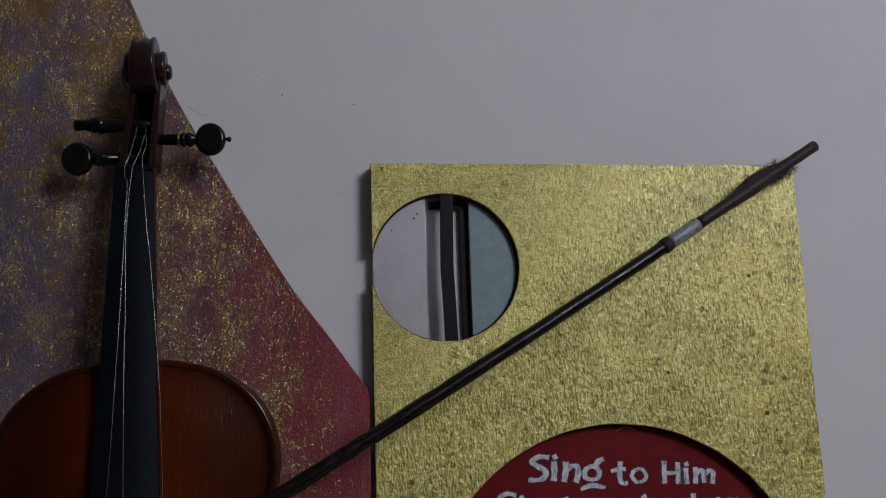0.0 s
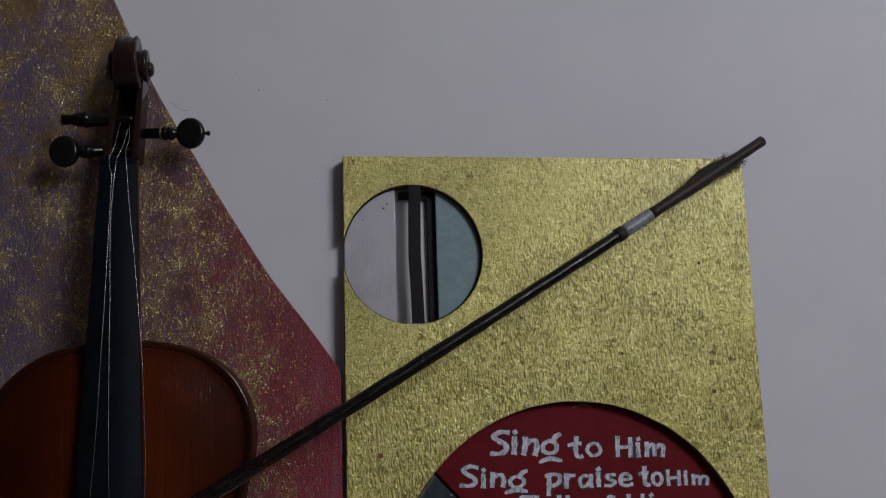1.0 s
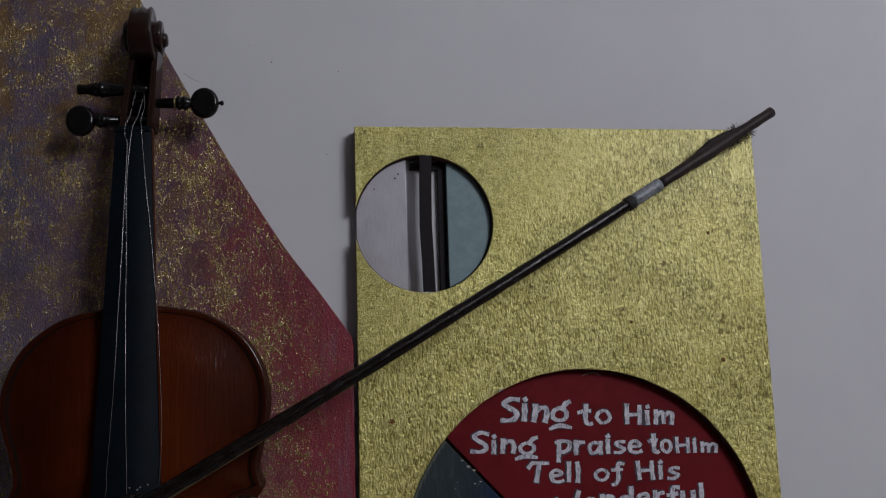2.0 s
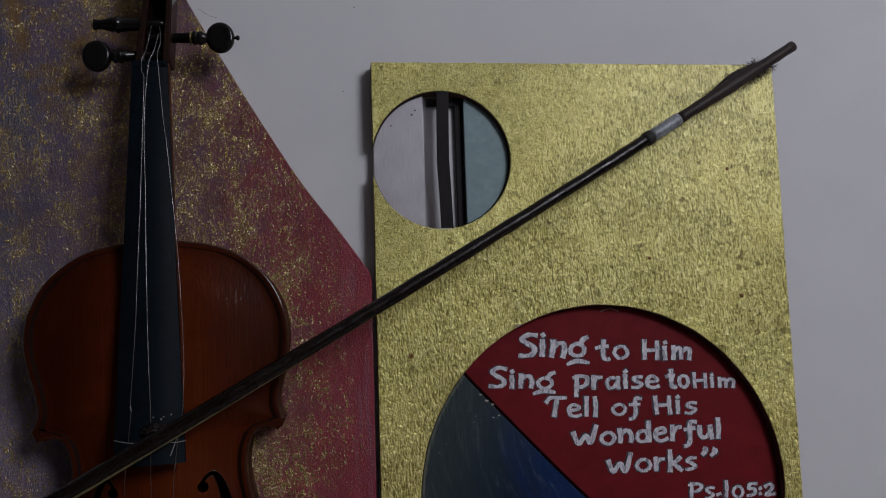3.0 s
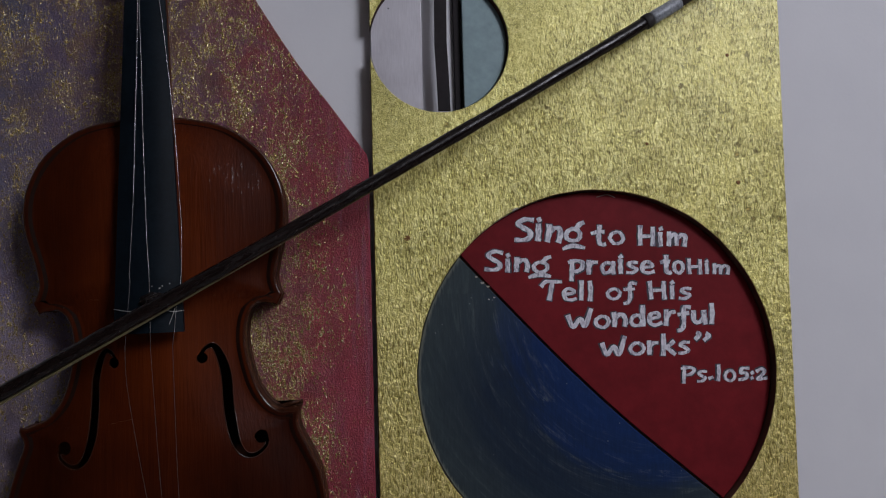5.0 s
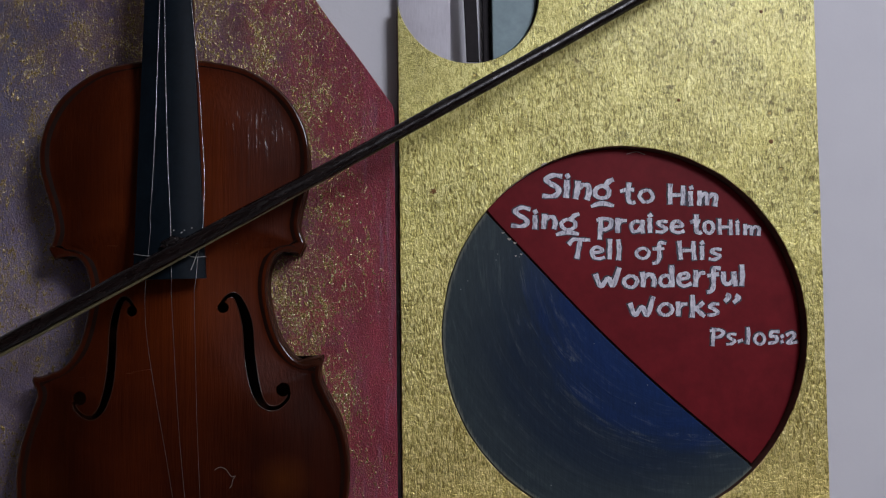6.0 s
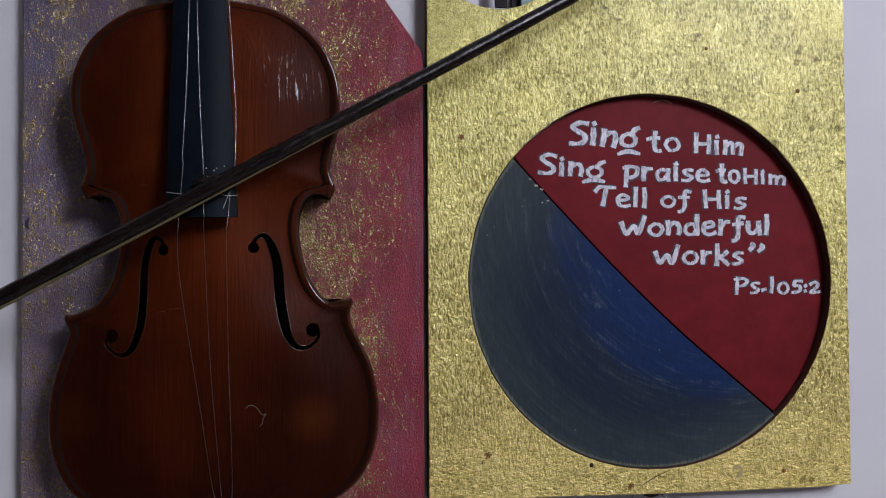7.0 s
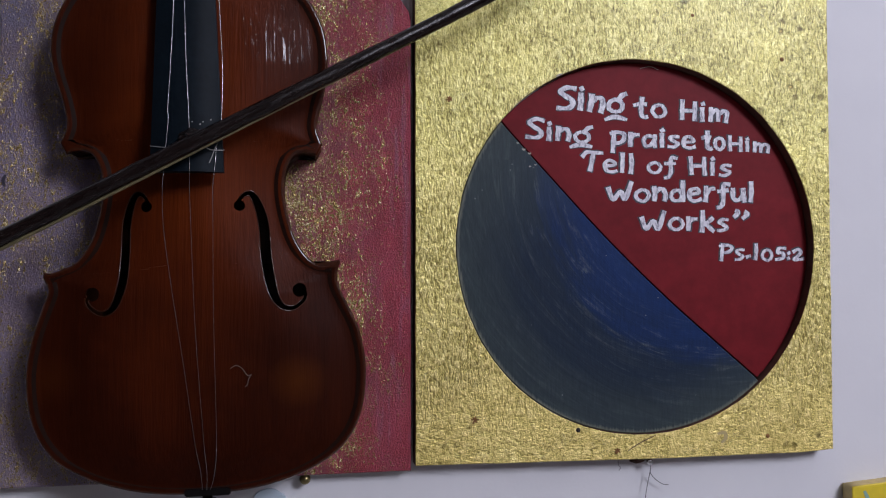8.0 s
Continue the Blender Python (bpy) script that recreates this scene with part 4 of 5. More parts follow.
def arch(q, t=0.0):
    """Height of the carved top, by its distance from the outline."""
    d = float(np.sqrt((((EDGE - np.array(q[:2])) * (1.0, 1.6)) ** 2).sum(1).min()))
    x = min(1.0, max(0.0, (d - 0.0065) / 0.050))
    rise = 0.0140 * (0.64 + 0.36 * math.sin(math.pi * min(1, max(0, q[1] / 0.367))))
    return 0.0331 + rise * (0.62 * (1 - (1 - x) ** 2) + 0.38 * x * x * (3 - 2 * x)) - 0.55 * q[0] * q[0] * x


def loft(rows, material, name, closed_last=False):
    """Skins a stack of closed rings of (u, v, w)."""
    n = len(rows[0])
    bm = bmesh.new()
    grid = [[bm.verts.new(V(*p)) for p in r] for r in rows]
    for a, b in zip(grid, grid[1:]):
        for k in range(n):
            j = (k + 1) % n
            bm.faces.new((a[k], a[j], b[j], b[k]))
    bmesh.ops.remove_doubles(bm, verts=bm.verts[:], dist=1e-6)
    bmesh.ops.dissolve_degenerate(bm, dist=1e-7, edges=bm.edges[:])
    bmesh.ops.recalc_face_normals(bm, faces=bm.faces[:])
    for f in bm.faces:
        f.smooth = True
    me = bpy.data.meshes.new(name)
    bm.to_mesh(me)
    bm.free()
    me.materials.append(material)
    return me


SHARE = [0.0, 0.06, 0.14, 0.24, 0.36, 0.5, 0.65, 0.8, 0.92, 1.0]
rows = []
for t in SHARE[::-1]:
    rows.append([(q[0], q[1], arch(q, t) - 0.0028) for q in ring_at(0.007, t)])
rows.append([(q[0], q[1], 0.0302) for q in ring_at(0.0045)])
rows.append([(q[0], q[1], 0.0300) for q in ring_at(0.0008)])
rows.append([(q[0], q[1], 0.0310) for q in ring_at(0.0)])
rows.append([(q[0], q[1], 0.0328) for q in ring_at(0.0)])
rows.append([(q[0], q[1], 0.0335) for q in ring_at(0.0003)])
rows.append([(q[0], q[1], 0.0340) for q in ring_at(0.0010)])
rows.append([(q[0], q[1], 0.0342) for q in ring_at(0.0020)])
rows.append([(q[0], q[1], 0.0338) for q in ring_at(0.0042)])
for t in SHARE:
    rows.append([(q[0], q[1], arch(q, t)) for q in ring_at(0.007, t)])
top = loft(rows, M_TOP, "top_plate")


def prism(poly, w0, w1, name="cutter"):
    n = len(poly)
    verts = [V(u, v, w0) for u, v in poly] + [V(u, v, w1) for u, v in poly]
    faces = [tuple(range(n)), tuple(range(2 * n - 1, n - 1, -1))] + [(k, k + n, (k + 1) % n + n, (k + 1) % n) for k in range(n)]
    bm = bmesh.new()
    vs = [bm.verts.new(q) for q in verts]
    for f in faces:
        bm.faces.new([vs[k] for k in f])
    bmesh.ops.recalc_face_normals(bm, faces=bm.faces[:])
    me = bpy.data.meshes.new(name)
    bm.to_mesh(me)
    bm.free()
    return me


STEMS = {1: [(0.0290, 0.1960, 0.0022), (0.0330, 0.2010, 0.0028), (0.0380, 0.2015, 0.0042), (0.0425, 0.1930, 0.0060), (0.0458, 0.1800, 0.0070), (0.0470, 0.1610, 0.0072),
             (0.0498, 0.1430, 0.0070), (0.0535, 0.1310, 0.0055), (0.0590, 0.1248, 0.0038), (0.0660, 0.1245, 0.0030), (0.0722, 0.1295, 0.0026), (0.0733, 0.1345, 0.0024)],
         -1: [(0.0290, 0.1955, 0.0022), (0.0328, 0.2008, 0.0028), (0.0372, 0.2005, 0.0042), (0.0408, 0.1930, 0.0055), (0.0434, 0.1800, 0.0060), (0.0438, 0.1615, 0.0062),
              (0.0452, 0.1430, 0.0062), (0.0490, 0.1300, 0.0052), (0.0545, 0.1236, 0.0038), (0.0612, 0.1234, 0.0030), (0.0675, 0.1285, 0.0026), (0.0688, 0.1335, 0.0024)]}
EYES = {1: ((0.0301, 0.1936, 0.0037), (0.0693, 0.1362, 0.0047)), -1: ((0.0300, 0.1930, 0.0037), (0.0647, 0.1356, 0.0047))}
LIPS = []
for side in (1, -1):
    line = spline(STEMS[side], 4)
    left, right = [], []
    for i, p in enumerate(line):
        d = line[min(i + 1, len(line) - 1)][:2] - line[max(i - 1, 0)][:2]
        d = d / np.linalg.norm(d)
        left.append((side * (p[0] - d[1] * p[2] / 2), p[1] + d[0] * p[2] / 2))
        right.append((side * (p[0] + d[1] * p[2] / 2), p[1] - d[0] * p[2] / 2))
    top = cut(top, prism(left + right[::-1], 0.02, 0.06))
    LIPS.append(left + right[::-1])
    for cu, cv, r in EYES[side]:
        top = cut(top, prism([(side * cu + r * math.cos(2 * math.pi * k / 24), cv + r * math.sin(2 * math.pi * k / 24)) for k in range(24)], 0.02, 0.06))
rim_line = np.array([tuple(V(p[0], p[1], 0))[::2] for p in EDGE])
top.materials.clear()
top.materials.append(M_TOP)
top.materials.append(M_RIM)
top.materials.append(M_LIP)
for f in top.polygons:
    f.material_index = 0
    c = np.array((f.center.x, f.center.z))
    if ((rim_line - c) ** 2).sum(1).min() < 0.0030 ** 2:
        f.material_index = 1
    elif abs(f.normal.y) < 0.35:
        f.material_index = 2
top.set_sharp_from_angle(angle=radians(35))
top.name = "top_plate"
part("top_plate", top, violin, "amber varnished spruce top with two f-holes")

for outline in LIPS:
    for run in (outline[2:len(outline) // 2 - 2], outline[len(outline) // 2 + 2:-2]):
        part("f_hole_lip", tube([V(u, v, arch((u, v)) - 0.00025) for u, v in run], 0.0004, M_LIP, "f_hole_lip", 8), violin, "glossy rounded edge of the f-hole")

purf = []
for ins in (0.0040, 0.0066):
    purf.append([(q[0], q[1], (0.03405 if ins < 0.005 else 0.03350)) for q in ring_at(ins)])
part("purfling", loft(purf, M_EDGE, "purfling"), violin, "dark inlaid line round the edge")
ribs = [[(q[0], q[1], w) for q in ring_at(ins)] for ins, w in ((0.0022, 0.0302), (0.0014, 0.0300), (0.0014, 0.0035), (0.0022, 0.0033))]
part("ribs", loft(ribs, M_SIDE, "ribs"), violin, "brown varnished maple sides")
back = [[(q[0], q[1], w) for q in ring_at(ins, t)] for ins, t, w in ((0, 1, 0.0036), (0.004, 0, 0.0036), (0.0, 0, 0.0030), (0.0, 0, 0.0006), (0.001, 0, 0.0001), (0, 1, 0.0001))]
part("back_plate", loft(back, M_SIDE, "back_plate"), violin)

# neck, fingerboard and nut
NUT_V, END_V = 0.493, 0.2135


def board_w(v):
    return 0.0425 + (NUT_V - v) / (NUT_V - END_V) * 0.0265


def board_u(v):
    """The board is glued on a little askew."""
    return -0.0013 - 0.0017 * (v - END_V) / (NUT_V - END_V)


def across(v):
    return 0.0122 + (NUT_V - v) / (NUT_V - END_V) * 0.0110


rows = []
for k in range(15):
    v = END_V + (NUT_V - END_V) * k / 14
    h, w = across(v), board_w(v)
    row = []
    for a in range(13):
        u = -h + 2 * h * a / 12
        row.append((u + board_u(v), v, w - (0.042 - math.sqrt(0.042 ** 2 - u * u))))
    low = row[0][2] - 0.0045
    row += [(u + board_u(v), v, low - d) for u, d in ((h, 0), (h * 0.6, 0.0002), (-h * 0.6, 0.0002), (-h, 0))]
    rows.append(row)
fb = loft(rows, M_EBONY, "fingerboard")
bm = bmesh.new()
bm.from_mesh(fb)
bmesh.ops.holes_fill(bm, edges=[e for e in bm.edges if e.is_boundary], sides=0)
bmesh.ops.recalc_face_normals(bm, faces=bm.faces[:])
for e in bm.edges:
    if len(e.link_faces) == 2 and e.calc_face_angle() > 0.6:
        e.smooth = False
bm.to_mesh(fb)
bm.free()
part("fingerboard", fb, violin, "matt black fingerboard")

rows = []
for k in range(12):
    v = 0.350 + (NUT_V + 0.004 - 0.350) * k / 11
    h, w = across(min(v, NUT_V)) * 0.98, board_w(v) - 0.0065
    deep = 0.017 + max(0, 0.385 - v) * 0.45
    rows.append([(h * math.cos(math.pi * a / 12) + board_u(v) * 0.6, v, w - deep * math.sin(math.pi * a / 12)) for a in range(13)])
neck = loft(rows, M_SIDE, "neck")
part("neck", neck, violin, "brown varnished neck")


def block(u0, u1, v0, v1, w0, w1, material, name, bevel=0.0006, taper=1.0, w2=None, w3=None, slide=0.0):
    bm = bmesh.new()
    vs = []
    for v, k, a, b, du in ((v0, 1.0, w0, w1, -slide * 0.5), (v1, taper, w0 if w2 is None else w2, w1 if w3 is None else w3, slide)):
        for u, w in ((u0, a), (u1, a), (u1, b), (u0, b)):
            vs.append(bm.verts.new(V(u * k + du, v, w)))
    for f in ((3, 2, 1, 0), (4, 5, 6, 7), (0, 1, 5, 4), (1, 2, 6, 5), (2, 3, 7, 6), (3, 0, 4, 7)):
        bm.faces.new([vs[i] for i in f])
    bmesh.ops.recalc_face_normals(bm, faces=bm.faces[:])
    bmesh.ops.bevel(bm, geom=bm.edges[:], offset=bevel, segments=2, affect="EDGES")
    me = bpy.data.meshes.new(name)
    bm.to_mesh(me)
    bm.free()
    me.materials.append(material)
    return me


part("nut", block(-0.0154, 0.0092, NUT_V, NUT_V + 0.004, 0.033, 0.0432, M_EBONY, "nut"), violin, "black string nut")
for side in (1, -1):
    part("cheek", block(side * 0.0073, side * 0.0122, NUT_V + 0.004, 0.5600, 0.017, 0.0395, M_HEAD, "cheek", 0.0009, 0.80, 0.012, 0.0350, 0.0032), violin, "pegbox side")
part("pegbox_floor", block(-0.0080, 0.0080, NUT_V + 0.004, 0.5560, 0.012, 0.019, M_EBONY, "pegbox_floor", 0.0006, 0.80, 0.008, 0.015, 0.0032), violin)

# scroll: a band that winds in and widens to its eyes
SV, SW = 0.5685, 0.0270
rows = []
TURNS = 2.35
for k in range(121):
    f = k / 120
    a = radians(-165) + f * TURNS * 2 * math.pi
    r = 0.0252 * (1 - f) ** 0.85 + 0.0042
    h = min(0.0036 + 0.0150 * f, 0.0138)
    inner = max(r * 0.50, 0.001)
    prof = [(-h, inner), (-h, r - 0.0012), (-h * 0.86, r), (-h * 0.45, r - 0.0020), (0, r + 0.0002), (h * 0.45, r - 0.0020), (h * 0.86, r), (h, r - 0.0012), (h, inner)]
    rows.append([(u + 0.0022, SV + q * math.cos(a), SW + q * math.sin(a)) for u, q in prof])
sc = loft(rows, M_HEAD, "scroll")
bm = bmesh.new()
bm.from_mesh(sc)
bmesh.ops.holes_fill(bm, edges=[e for e in bm.edges if e.is_boundary], sides=0)
bmesh.ops.recalc_face_normals(bm, faces=bm.faces[:])
bm.to_mesh(sc)
bm.free()
head_ob = part("scroll", sc, violin, "carved varnished scroll")
for end in (1, -1):
    part("scroll_eye", lathe([(0, 0.0058), (0.0142, 0.0056), (0.0158, 0.0050), (0.0167, 0.0034), (0.0169, 0)], V(0.0022, SV, SW), V(end, SV, SW) - V(0, SV, SW), M_HEAD, "scroll_eye", 18), head_ob)

# pegs
PW = 0.0290


def peg_head(side, u0, v, name="peg_head"):
    """A round thumb piece with domed cheeks."""
    bm = bmesh.new()
    prof = [(0.02, -0.0034), (0.45, -0.0033), (0.72, -0.0036), (0.88, -0.0033), (0.97, -0.0018), (1.0, 0.0), (0.97, 0.0018), (0.88, 0.0033), (0.72, 0.0036), (0.45, 0.0033), (0.02, 0.0034)]
    rows = []
    for rr, th in prof:
        rows.append([(u0 + side * (0.0105 + 0.0105 * rr * math.cos(2 * math.pi * k / 28)), v + 0.0118 * rr * math.sin(2 * math.pi * k / 28), PW + th) for k in range(28)])
    me = loft(rows, M_PEG, name)
    bm.from_mesh(me)
    bmesh.ops.holes_fill(bm, edges=[e for e in bm.edges if e.is_boundary], sides=0)
    bmesh.ops.recalc_face_normals(bm, faces=bm.faces[:])
    bm.to_mesh(me)
    bm.free()
    return me


def peg(side, v, head, label):
    way = V(side, v, PW) - V(0, v, PW)
    if head:
        prof = [(0, 0.0034), (0.026, 0.0040), (0.0268, 0.0052), (0.0285, 0.0054), (0.0295, 0.0044), (0.0305, 0.0050), (0.0325, 0.0052), (0.035, 0.0036), (0.038, 0.0030)]
        if side < 0:
            prof = [(a * 0.92, r) for a, r in prof]
    else:
        prof = [(0, 0.0036), (0.014, 0.0044), (0.022, 0.0050), (0.0265, 0.0056), (0.0275, 0.0064), (0.0290, 0.0060), (0.0300, 0.0050), (0.0320, 0.0056), (0.0350, 0.0045), (0.039, 0.0035), (0.0445, 0.0040), (0.0452, 0.0035)]
    body = part("peg", lathe([(a - 0.010, r) for a, r in [(0, 0.0034)]] + [(a, r) for a, r in prof], V(0, v, PW), way, M_PEG, "peg", 18), violin, label)
    if head:
        u0 = side * (0.0355 if side > 0 else 0.0322)
        part("peg_head", peg_head(side, u0, v), body)
        if side > 0:
            part("pip", lathe([(0, 0.0012), (0.001, 0.0010), (0.0014, 0.0017), (0.0026, 0.0020), (0.0036, 0.0014), (0.0040, 0.0)], V(u0 + side * 0.0208, v, PW), way, M_PEG, "pip", 12), body)
            part("collar_ring", lathe([(0, 0.0047), (0.0004, 0.0052), (0.0010, 0.0052), (0.0014, 0.0047)], V(side * 0.024, v, PW), way, M_BRASS, "collar_ring", 18), body, "thin brass ring")
    else:
        part("broken_end", lathe([(0, 0.0040), (0.0008, 0.0039), (0.0012, 0.0030), (0.0012, 0)], V(side * 0.0446, v, PW), way, M_WORN, "broken_end", 14), body, "worn bare peg end")


peg(1, 0.5185, True, "black tuning peg with a round head")
peg(-1, 0.5050, True, "black tuning peg with a round head")
peg(-1, 0.5290, False, "black turned peg with its head broken off")

# strings: slack, kinked, lying along the fingerboard
def lay(points, lift=0.0012):
    res = []
    for p in spline(points, 8):
        u, v = p[0], p[1]
        w = p[2] if len(p) > 2 and p[2] > 0 else board_w(v) - (0.042 - math.sqrt(max(0, 0.042 ** 2 - u * u)))
        res.append(V(u, v, w + lift))
    return res


STRINGS = [
    ([(-0.002, 0.526), (-0.0052, 0.505), (-0.0078, 0.4975), (-0.0080, 0.489), (-0.0062, 0.483), (-0.0066, 0.454), (-0.0076, 0.394), (-0.0086, 0.358), (-0.0098, 0.309), (-0.0118, 0.2680), (-0.0127, 0.2530), (-0.0121, 0.2480), (-0.0138, 0.2280), (-0.0150, 0.2140)],
     [(-0.0155, 0.205), (-0.0158, 0.180), (-0.0120, 0.140), (-0.0060, 0.090), (-0.0010, 0.045), (0.0030, 0.018), (0.0040, 0.004)]),
    ([(0.0035, 0.520), (0.0005, 0.505), (-0.0032, 0.493), (-0.0052, 0.465), (-0.0055, 0.440), (-0.0040, 0.394), (-0.0034, 0.361), (-0.0012, 0.290), (0.0008, 0.250), (0.0012, 0.225), (0.0015, 0.2140)],
     [(0.0010, 0.205), (0.0012, 0.180), (0.0020, 0.120), (0.0040, 0.070), (0.0060, 0.035), (0.0072, 0.016), (0.0068, 0.004)]),
    ([(0.0035, 0.525), (0.0048, 0.512), (0.0030, 0.503), (0.0036, 0.493), (0.0072, 0.454), (0.0105, 0.427), (0.0172, 0.357), (0.0200, 0.310), (0.0213, 0.281), (0.0205, 0.248), (0.0180, 0.232), (0.0165, 0.2140)],
     [(0.0155, 0.205), (0.0150, 0.180), (0.0140, 0.120), (0.0140, 0.060), (0.0138, 0.030), (0.0115, 0.012), (0.0090, 0.004)]),
]
for over, below in STRINGS:
    head = [V(p[0], p[1], (board_w(min(p[1], NUT_V)) + 0.0012) - max(0, p[1] - NUT_V - 0.003) * 0.25 - (0.042 - math.sqrt(0.042 ** 2 - p[0] ** 2)) * (p[1] < NUT_V)) for p in spline(over, 8)]
    end_w = board_w(END_V)
    foot = []
    for p in spline(below, 8):
        f = (0.214 - p[1]) / 0.21
        foot.append(V(p[0], p[1], max(end_w + 0.001 + (0.0368 - end_w) * f, arch(p) + 0.0009)))
    part("string", tube(head + foot, 0.00017, M_STRING, "string", 6), violin, "slack steel string")
part("saddle", block(-0.008, 0.022, -0.0008, 0.0042, 0.030, 0.0362, M_PEG, "saddle", 0.0008), violin, "black saddle")
part("end_button", lathe([(0, 0.0032), (0.006, 0.0034), (0.0065, 0.0058), (0.0090, 0.0064), (0.0115, 0.0050), (0.0120, 0)], V(0.005, -0.0002, 0.018), V(0, -1, 0) - V(0, 0, 0), M_PEG, "end_button", 18), violin, "black end button")

# bits caught on the violin
knot = thing("thread_knot", V(0.014, 0.226, board_w(0.226)), "white knotted thread tied round the fingerboard end", "thread")
for pts in ([(0.0095, 0.2300), (0.0150, 0.2275), (0.0225, 0.2280)], [(0.0135, 0.2190), (0.0160, 0.2260), (0.0172, 0.2300)], [(-0.024, 0.2305), (-0.0150, 0.2290), (-0.004, 0.2282), (0.0060, 0.2270)]):
    part("thread", tube(lay(pts, 0.0016), 0.00017, M_GLUE, "thread", 5), knot)
curl = thing("loose_thread", V(0.025, 0.085, 0.046), "curled pale thread lying on the violin top", "thread")
pts = [(0.0235, 0.0850), (0.0270, 0.0868), (0.0310, 0.0850), (0.0345, 0.0800), (0.0370, 0.0805), (0.0352, 0.0775), (0.0345, 0.0740), (0.0330, 0.0725)]
part("thread", tube([V(p[0], p[1], arch((p[0], p[1]), 0.66) + 0.0010) for p in spline(pts, 6)], 0.00017, M_THREAD, "thread", 5), curl)
lump = thing("glue_lump", V(0.002, 0.238, board_w(0.238)), "brown lump of glue with white crumbs under the bow", "glue")
bm = bmesh.new()
bmesh.ops.create_icosphere(bm, subdivisions=3, radius=1)
for v in bm.verts:
    k = 1 + 0.35 * noise.noise(v.co * 2.3)
    v.co = V(0.0040 + v.co.x * 0.0095 * k, 0.2360 + v.co.z * 0.0048 * k, board_w(0.236) + 0.0005 - v.co.y * 0.0050 * k)
me = bpy.data.meshes.new("lump")
bm.to_mesh(me)
bm.free()
me.materials.append(M_STICK)
part("lump", me, lump)
rng = random.Random(11)
for k in range(6):
    c = V(0.0020 + rng.uniform(0, 0.013), 0.2425 + rng.uniform(-0.003, 0.004), board_w(0.242) + 0.0035)
    part("crumb", lathe([(0, 0.0002), (0.0002, 0.0004), (0.0005, 0.0003), (0.0006, 0.0001)], c, (rng.uniform(-1, 1), -1, rng.uniform(-1, 1)), M_GLUE, "crumb", 6), lump)

# ---- the bow ----
BOW_A, BOW_B = Vector((-0.335, -0.1050, 1.3589)), Vector((0.3505, -0.0195, 1.7550))
bow = thing("violin_bow", (BOW_A + BOW_B) / 2, "dark brown bow stick without frog, laid across violin and gold board", "violin bow")
LEN = (BOW_B - BOW_A).length
way = (BOW_B - BOW_A).normalized()
side = Vector((0, -1, 0)).cross(way).normalized()
SAG = -0.0053 if side.z > 0 else 0.0053


def along(s, lift=0.0, out=0.0):
    sag = math.sin(math.pi * min(1.0, max(0.0, s / LEN)))
    hump = 0.006 * math.exp(-((s / LEN - 0.31) / 0.16) ** 2)      # it rides up over the fingerboard
    return BOW_A + way * s + side * (lift + SAG * sag) + Vector((0, -1, 0)) * (out + 0.0022 * sag + hump)


rng = random.Random(4)
pts, rad = [], []
for k in range(60):
    s = LEN * 0.0 + (LEN * 0.805) * k / 59
    pts.append(along(s, rng.uniform(-1, 1) * 0.00012))
    rad.append(0.0046 + 0.0005 * min(1.0, 2 * s / LEN) + 0.0002 * math.sin(s * 9) + rng.uniform(-1, 1) * 0.00022)
part("stick", tube(pts, 0.004, M_STICK, "stick", 12, rad), bow)
s0 = LEN * 0.800
part("thumb_leather", tube([along(s0 + d) for d in (-0.004, -0.003, 0.002, 0.003)], 0.0052, M_BLACK, "thumb_leather", 14, [0.0052, 0.0058, 0.0058, 0.0054]), bow, "black leather collar")
pts = [along(s0 + 0.003 + 0.0285 * k / 12) for k in range(13)]
part("winding", tube(pts, 0.0048, M_SILVER, "winding", 14, [0.0051 + 0.00012 * (k % 3) for k in range(13)]), bow, "dull silver tape winding")
pts = [along(s0 + 0.030 + (LEN - s0 - 0.030) * k / 20) for k in range(21)]
part("butt", tube(pts, 0.0048, M_LEATHER, "butt", 12, [0.0044 + 0.0013 * math.exp(-((k - 9.0) / 4.0) ** 2) + 0.0002 * math.sin(k * 2.3) for k in range(21)]), bow, "brown leather-wrapped end of the stick")
pts = [along(LEN * f, -0.0049 - 0.0006 * math.sin(9 * f), -0.0012) for f in np.linspace(0.0, 0.58, 30)]
part("bow_hair", tube(pts, 0.0014, M_HAIR, "bow_hair", 8, [0.0014 - 0.0010 * k / 29 for k in range(30)]), bow, "remnant of yellowed bow hair")
rng = random.Random(21)
rag = part("rag", tube([along(LEN - 0.092 + 0.060 * k / 14, 0.0030 + 0.0018 * math.sin(math.pi * k / 14), -0.002) for k in range(15)], 0.003, M_LEATHER, "rag", 8,
                       [0.0010 + 0.0026 * math.sin(math.pi * (k + 0.5) / 15) ** 1.4 + rng.uniform(-1, 1) * 0.0004 for k in range(15)]), bow, "frayed black binding")
verts, faces = [], []
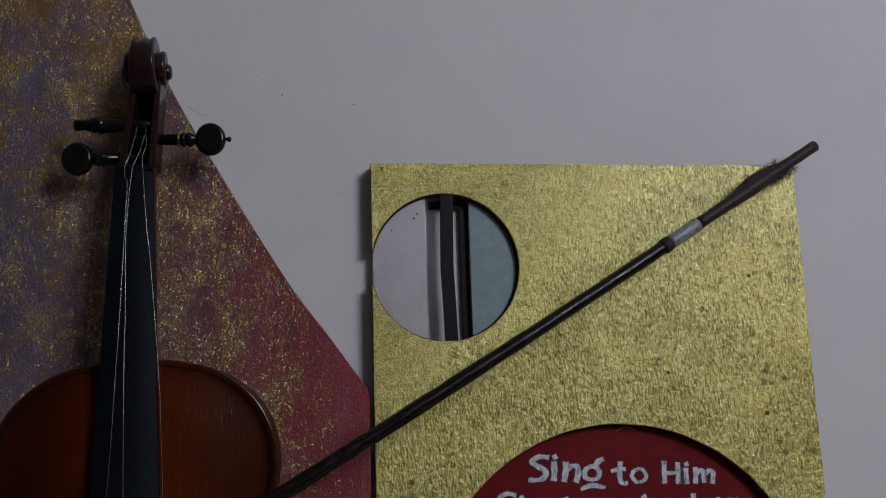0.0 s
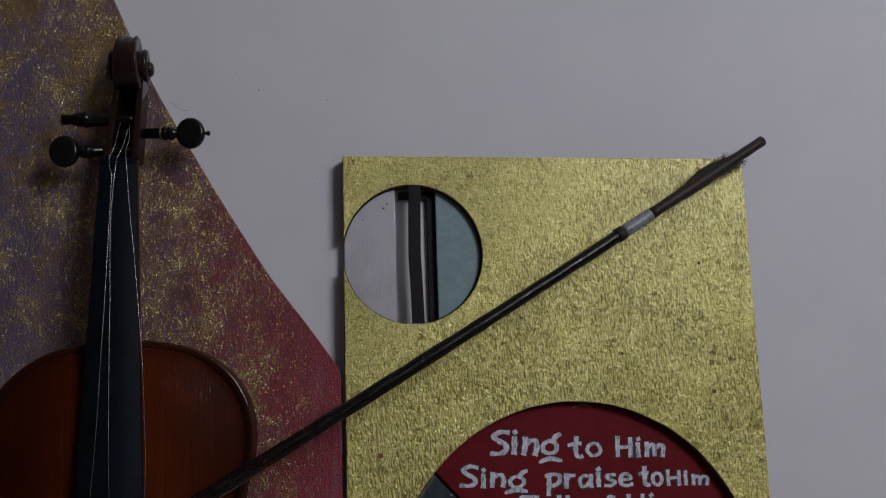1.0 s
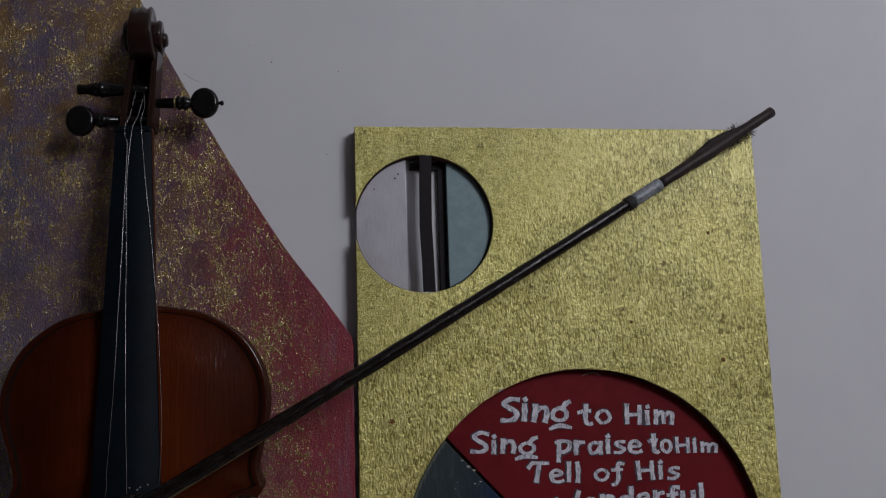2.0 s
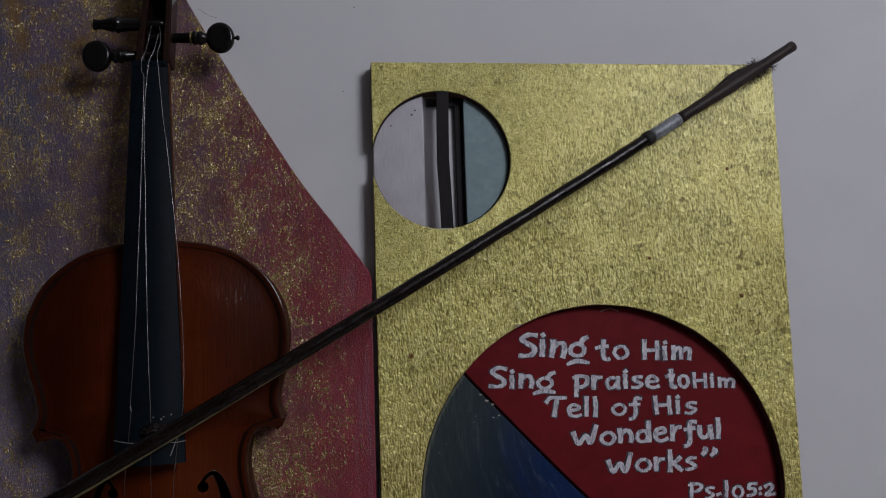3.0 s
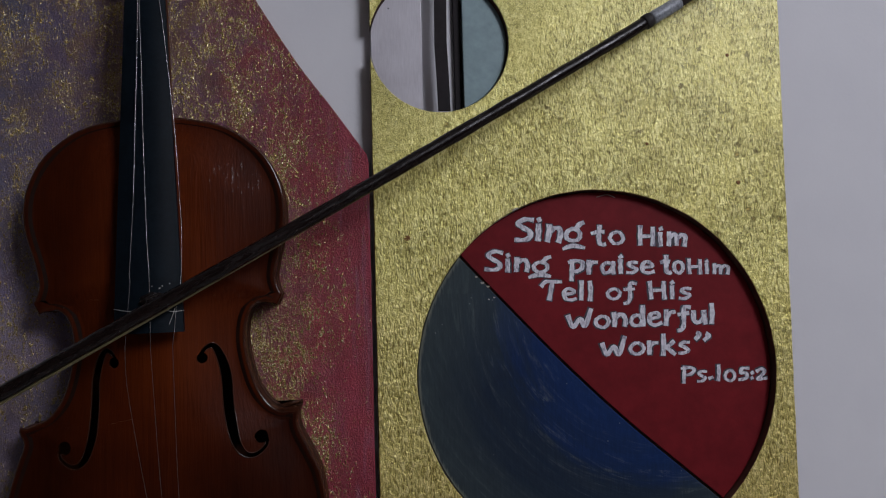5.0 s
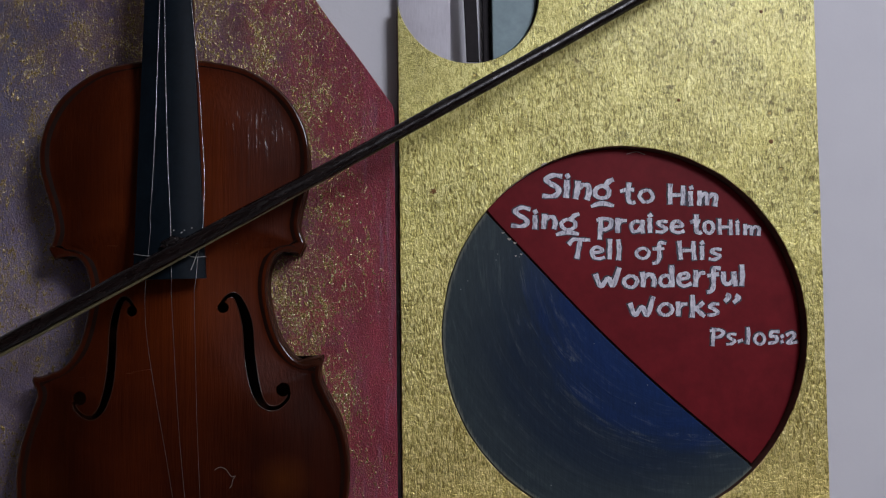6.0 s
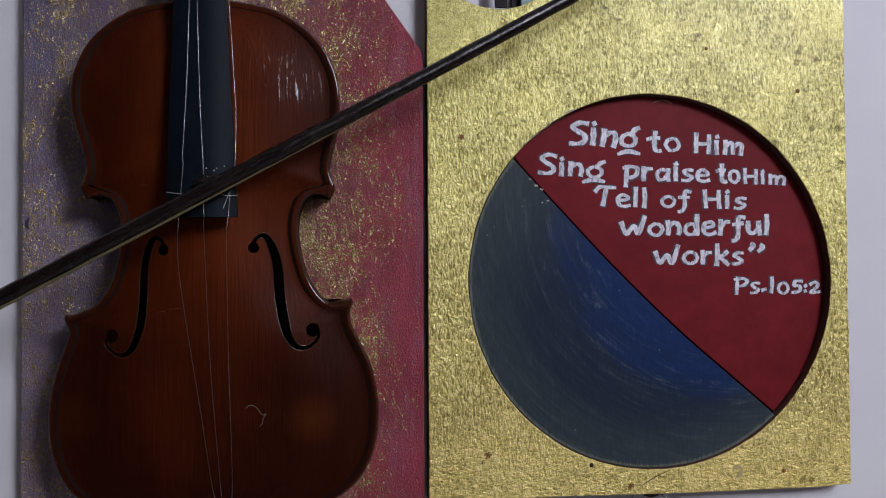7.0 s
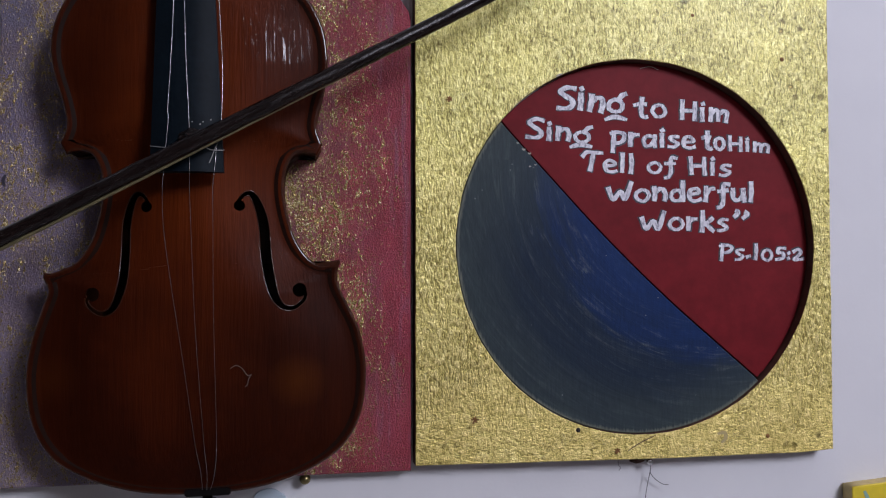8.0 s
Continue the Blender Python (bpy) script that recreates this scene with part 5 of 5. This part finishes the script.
for k in range(260):
    lift = rng.choice((1, -1))
    s = LEN - (rng.uniform(0.036, 0.070) if lift * side.z > 0 else rng.uniform(0.026, 0.052))
    a = along(s, lift * 0.004, -0.001)
    pts = [a]
    d = (way * rng.uniform(-1, 1) + side * lift * rng.uniform(0.2, 0.9) + Vector((0, 1, 0)) * rng.uniform(-0.2, 0.4)).normalized()
    for j in range(5):
        d = (d + Vector([rng.uniform(-1, 1) * 0.55 for _ in range(3)])).normalized()
        nxt = pts[-1] + d * rng.uniform(0.0006, 0.0018)
        nxt.y = min(nxt.y, GOLD_F - 0.0003)
        pts.append(nxt)
    hair = tube(pts, 0.00012, M_FIBRE, "fibre", 3)
    n0 = len(verts)
    verts += [v.co.copy() for v in hair.vertices]
    faces += [tuple(i + n0 for i in p.vertices) for p in hair.polygons]
    bpy.data.meshes.remove(hair)
tagged(part("fibres", mesh_of("fibres", verts, faces, M_FIBRE), rag, "loose brown fibres"), kind="stuff")

# ---- small things on the wall ----
pin = thing("brass_pin", (-0.080, 0, 1.2300), "tarnished round-headed brass pin under the violet board", "pin")
part("pin_head", lathe([(0, 0.0008), (0.0040, 0.0009), (0.0045, 0.0030), (0.0065, 0.0041), (0.0090, 0.0036), (0.0105, 0.0018), (0.0108, 0)], (-0.080, 0.002, 1.2295), (0, -1, 0), M_BRASS, "pin_head", 16), pin)
nail = thing("steel_nail", (0.183, 0, 1.2335), "bright steel nail with thin wire below the gold board", "nail")
part("nail_shank", lathe([(-0.002, 0.0009), (0.0075, 0.0009), (0.0078, 0.0024), (0.0088, 0.0025), (0.0092, 0.0019), (0.0093, 0)], (0.183, 0, 1.2335), (0, -1, 0), M_STEEL, "nail_shank", 14), nail)
part("wire", tube([Vector(p) for p in spline([(0.1835, -0.006, 1.2325), (0.1850, -0.005, 1.2280), (0.1845, -0.0045, 1.2240), (0.1825, -0.004, 1.2140), (0.1810, -0.004, 1.2040), (0.1800, -0.004, 1.1800)], 6)], 0.0003, M_WIRE, "wire", 5), nail, "thin grey wire")
part("wire", tube([Vector(p) for p in spline([(0.1850, -0.005, 1.2275), (0.1850, -0.0045, 1.2240), (0.1890, -0.004, 1.2190), (0.1950, -0.004, 1.2150), (0.2000, -0.004, 1.2142)], 6)], 0.0003, M_WIRE, "wire", 5), nail, "thin grey wire")
clot = thing("glue_clot", (0.1751, 0.0, 1.2335), "dark brown clot of dried glue under the gold board", "glue")
bm = bmesh.new()
bmesh.ops.create_icosphere(bm, subdivisions=3, radius=1)
for v in bm.verts:
    k = 1 + 0.5 * noise.noise(v.co * 2.7)
    v.co = Vector((0.1751 + v.co.x * 0.0052 * k, -0.0015 + v.co.y * 0.0035 * k, 1.2335 + v.co.z * 0.0022 * k))
me = bpy.data.meshes.new("clot")
bm.to_mesh(me)
bm.free()
me.materials.append(M_RAW)
part("clot", me, clot)
hook = thing("wire_end", (0.158, 0, 1.2335), "short bent end of thin wire below the gold board", "wire")
part("wire", tube([Vector(p) for p in spline([(0.1595, -0.003, 1.2385), (0.1592, -0.004, 1.2310), (0.1610, -0.004, 1.2292), (0.1600, -0.003, 1.2265)], 5)], 0.00022, M_WIRE, "wire", 5), hook)
hair = thing("stray_hair", (-0.12, -0.011, 1.775), "single dark hair caught on the board's edge", "hair")
part("strand", tube([Vector(p) for p in spline([(-0.1330, -0.0122, 1.7835), (-0.1290, -0.0140, 1.7800), (-0.1240, -0.0140, 1.7770), (-0.1190, -0.0130, 1.7762)], 6)], 0.00013, M_BLACK, "strand", 4), hair)
disc = thing("paper_disc", (-0.105, 0, 1.19), "small pale blue round paper stuck on the wall", "paper")
part("sheet", plate("sheet", [[(x + 0.0006 * math.sin(z * 900), z) for x, z in circle(-0.106, 1.2086, 0.0138, 48)]], 0.0017, -0.0010, M_PALE, 0.0002), disc)
sign = thing("yellow_board", (0.46, 0, 0.98), "yellow painted wooden board with grey-green lettering", "wall art")
part("panel", plate("panel", [sawn([(0.3514, 1.2084), (0.3514, 0.980), (0.6087, 0.980), (0.6087, 1.2301)], seed=12)], 0.0017, -0.012, M_YELLOW, 0.0008, M_TAN), sign)
part("brush_mark", stroke([(0.3615, 1.2049), (0.3656, 1.1958), (0.3706, 1.1826)], 0.0036, -0.0123, M_GREEN, "brush_mark"), sign, "grey-green painted stroke")
for x, z, r in ((-0.066, 1.799, 0.0007), (-0.012, 1.792, 0.0006), (-0.022, 1.722, 0.0005)):
    mark = tagged(new("wall_mark", lathe([(0, r), (0.0002, r * 0.8), (0.0003, 0)], (x, 0.0021, z), (0, -1, 0), M_INK, "wall_mark", 8)), "tiny dark speck on the white wall", "stain", "specks on the wall")
scuff = tagged(new("scuff", stroke([(-0.2850, 1.4480), (-0.2868, 1.4440), (-0.2855, 1.4395)], 0.0022, -0.0113, M_INK, "scuff")), "short dark scuff on the violet board", "stain")
pimple = tagged(new("plaster_lump", lathe([(0, 0.0028), (0.0001, 0.0024), (0.0003, 0.0012), (0.00035, 0)], (-0.083, 0.0021, 1.814), (0, -1, 0), M_WALL, "plaster_lump", 14)), "small lump of white paint on the wall", "paint lump")
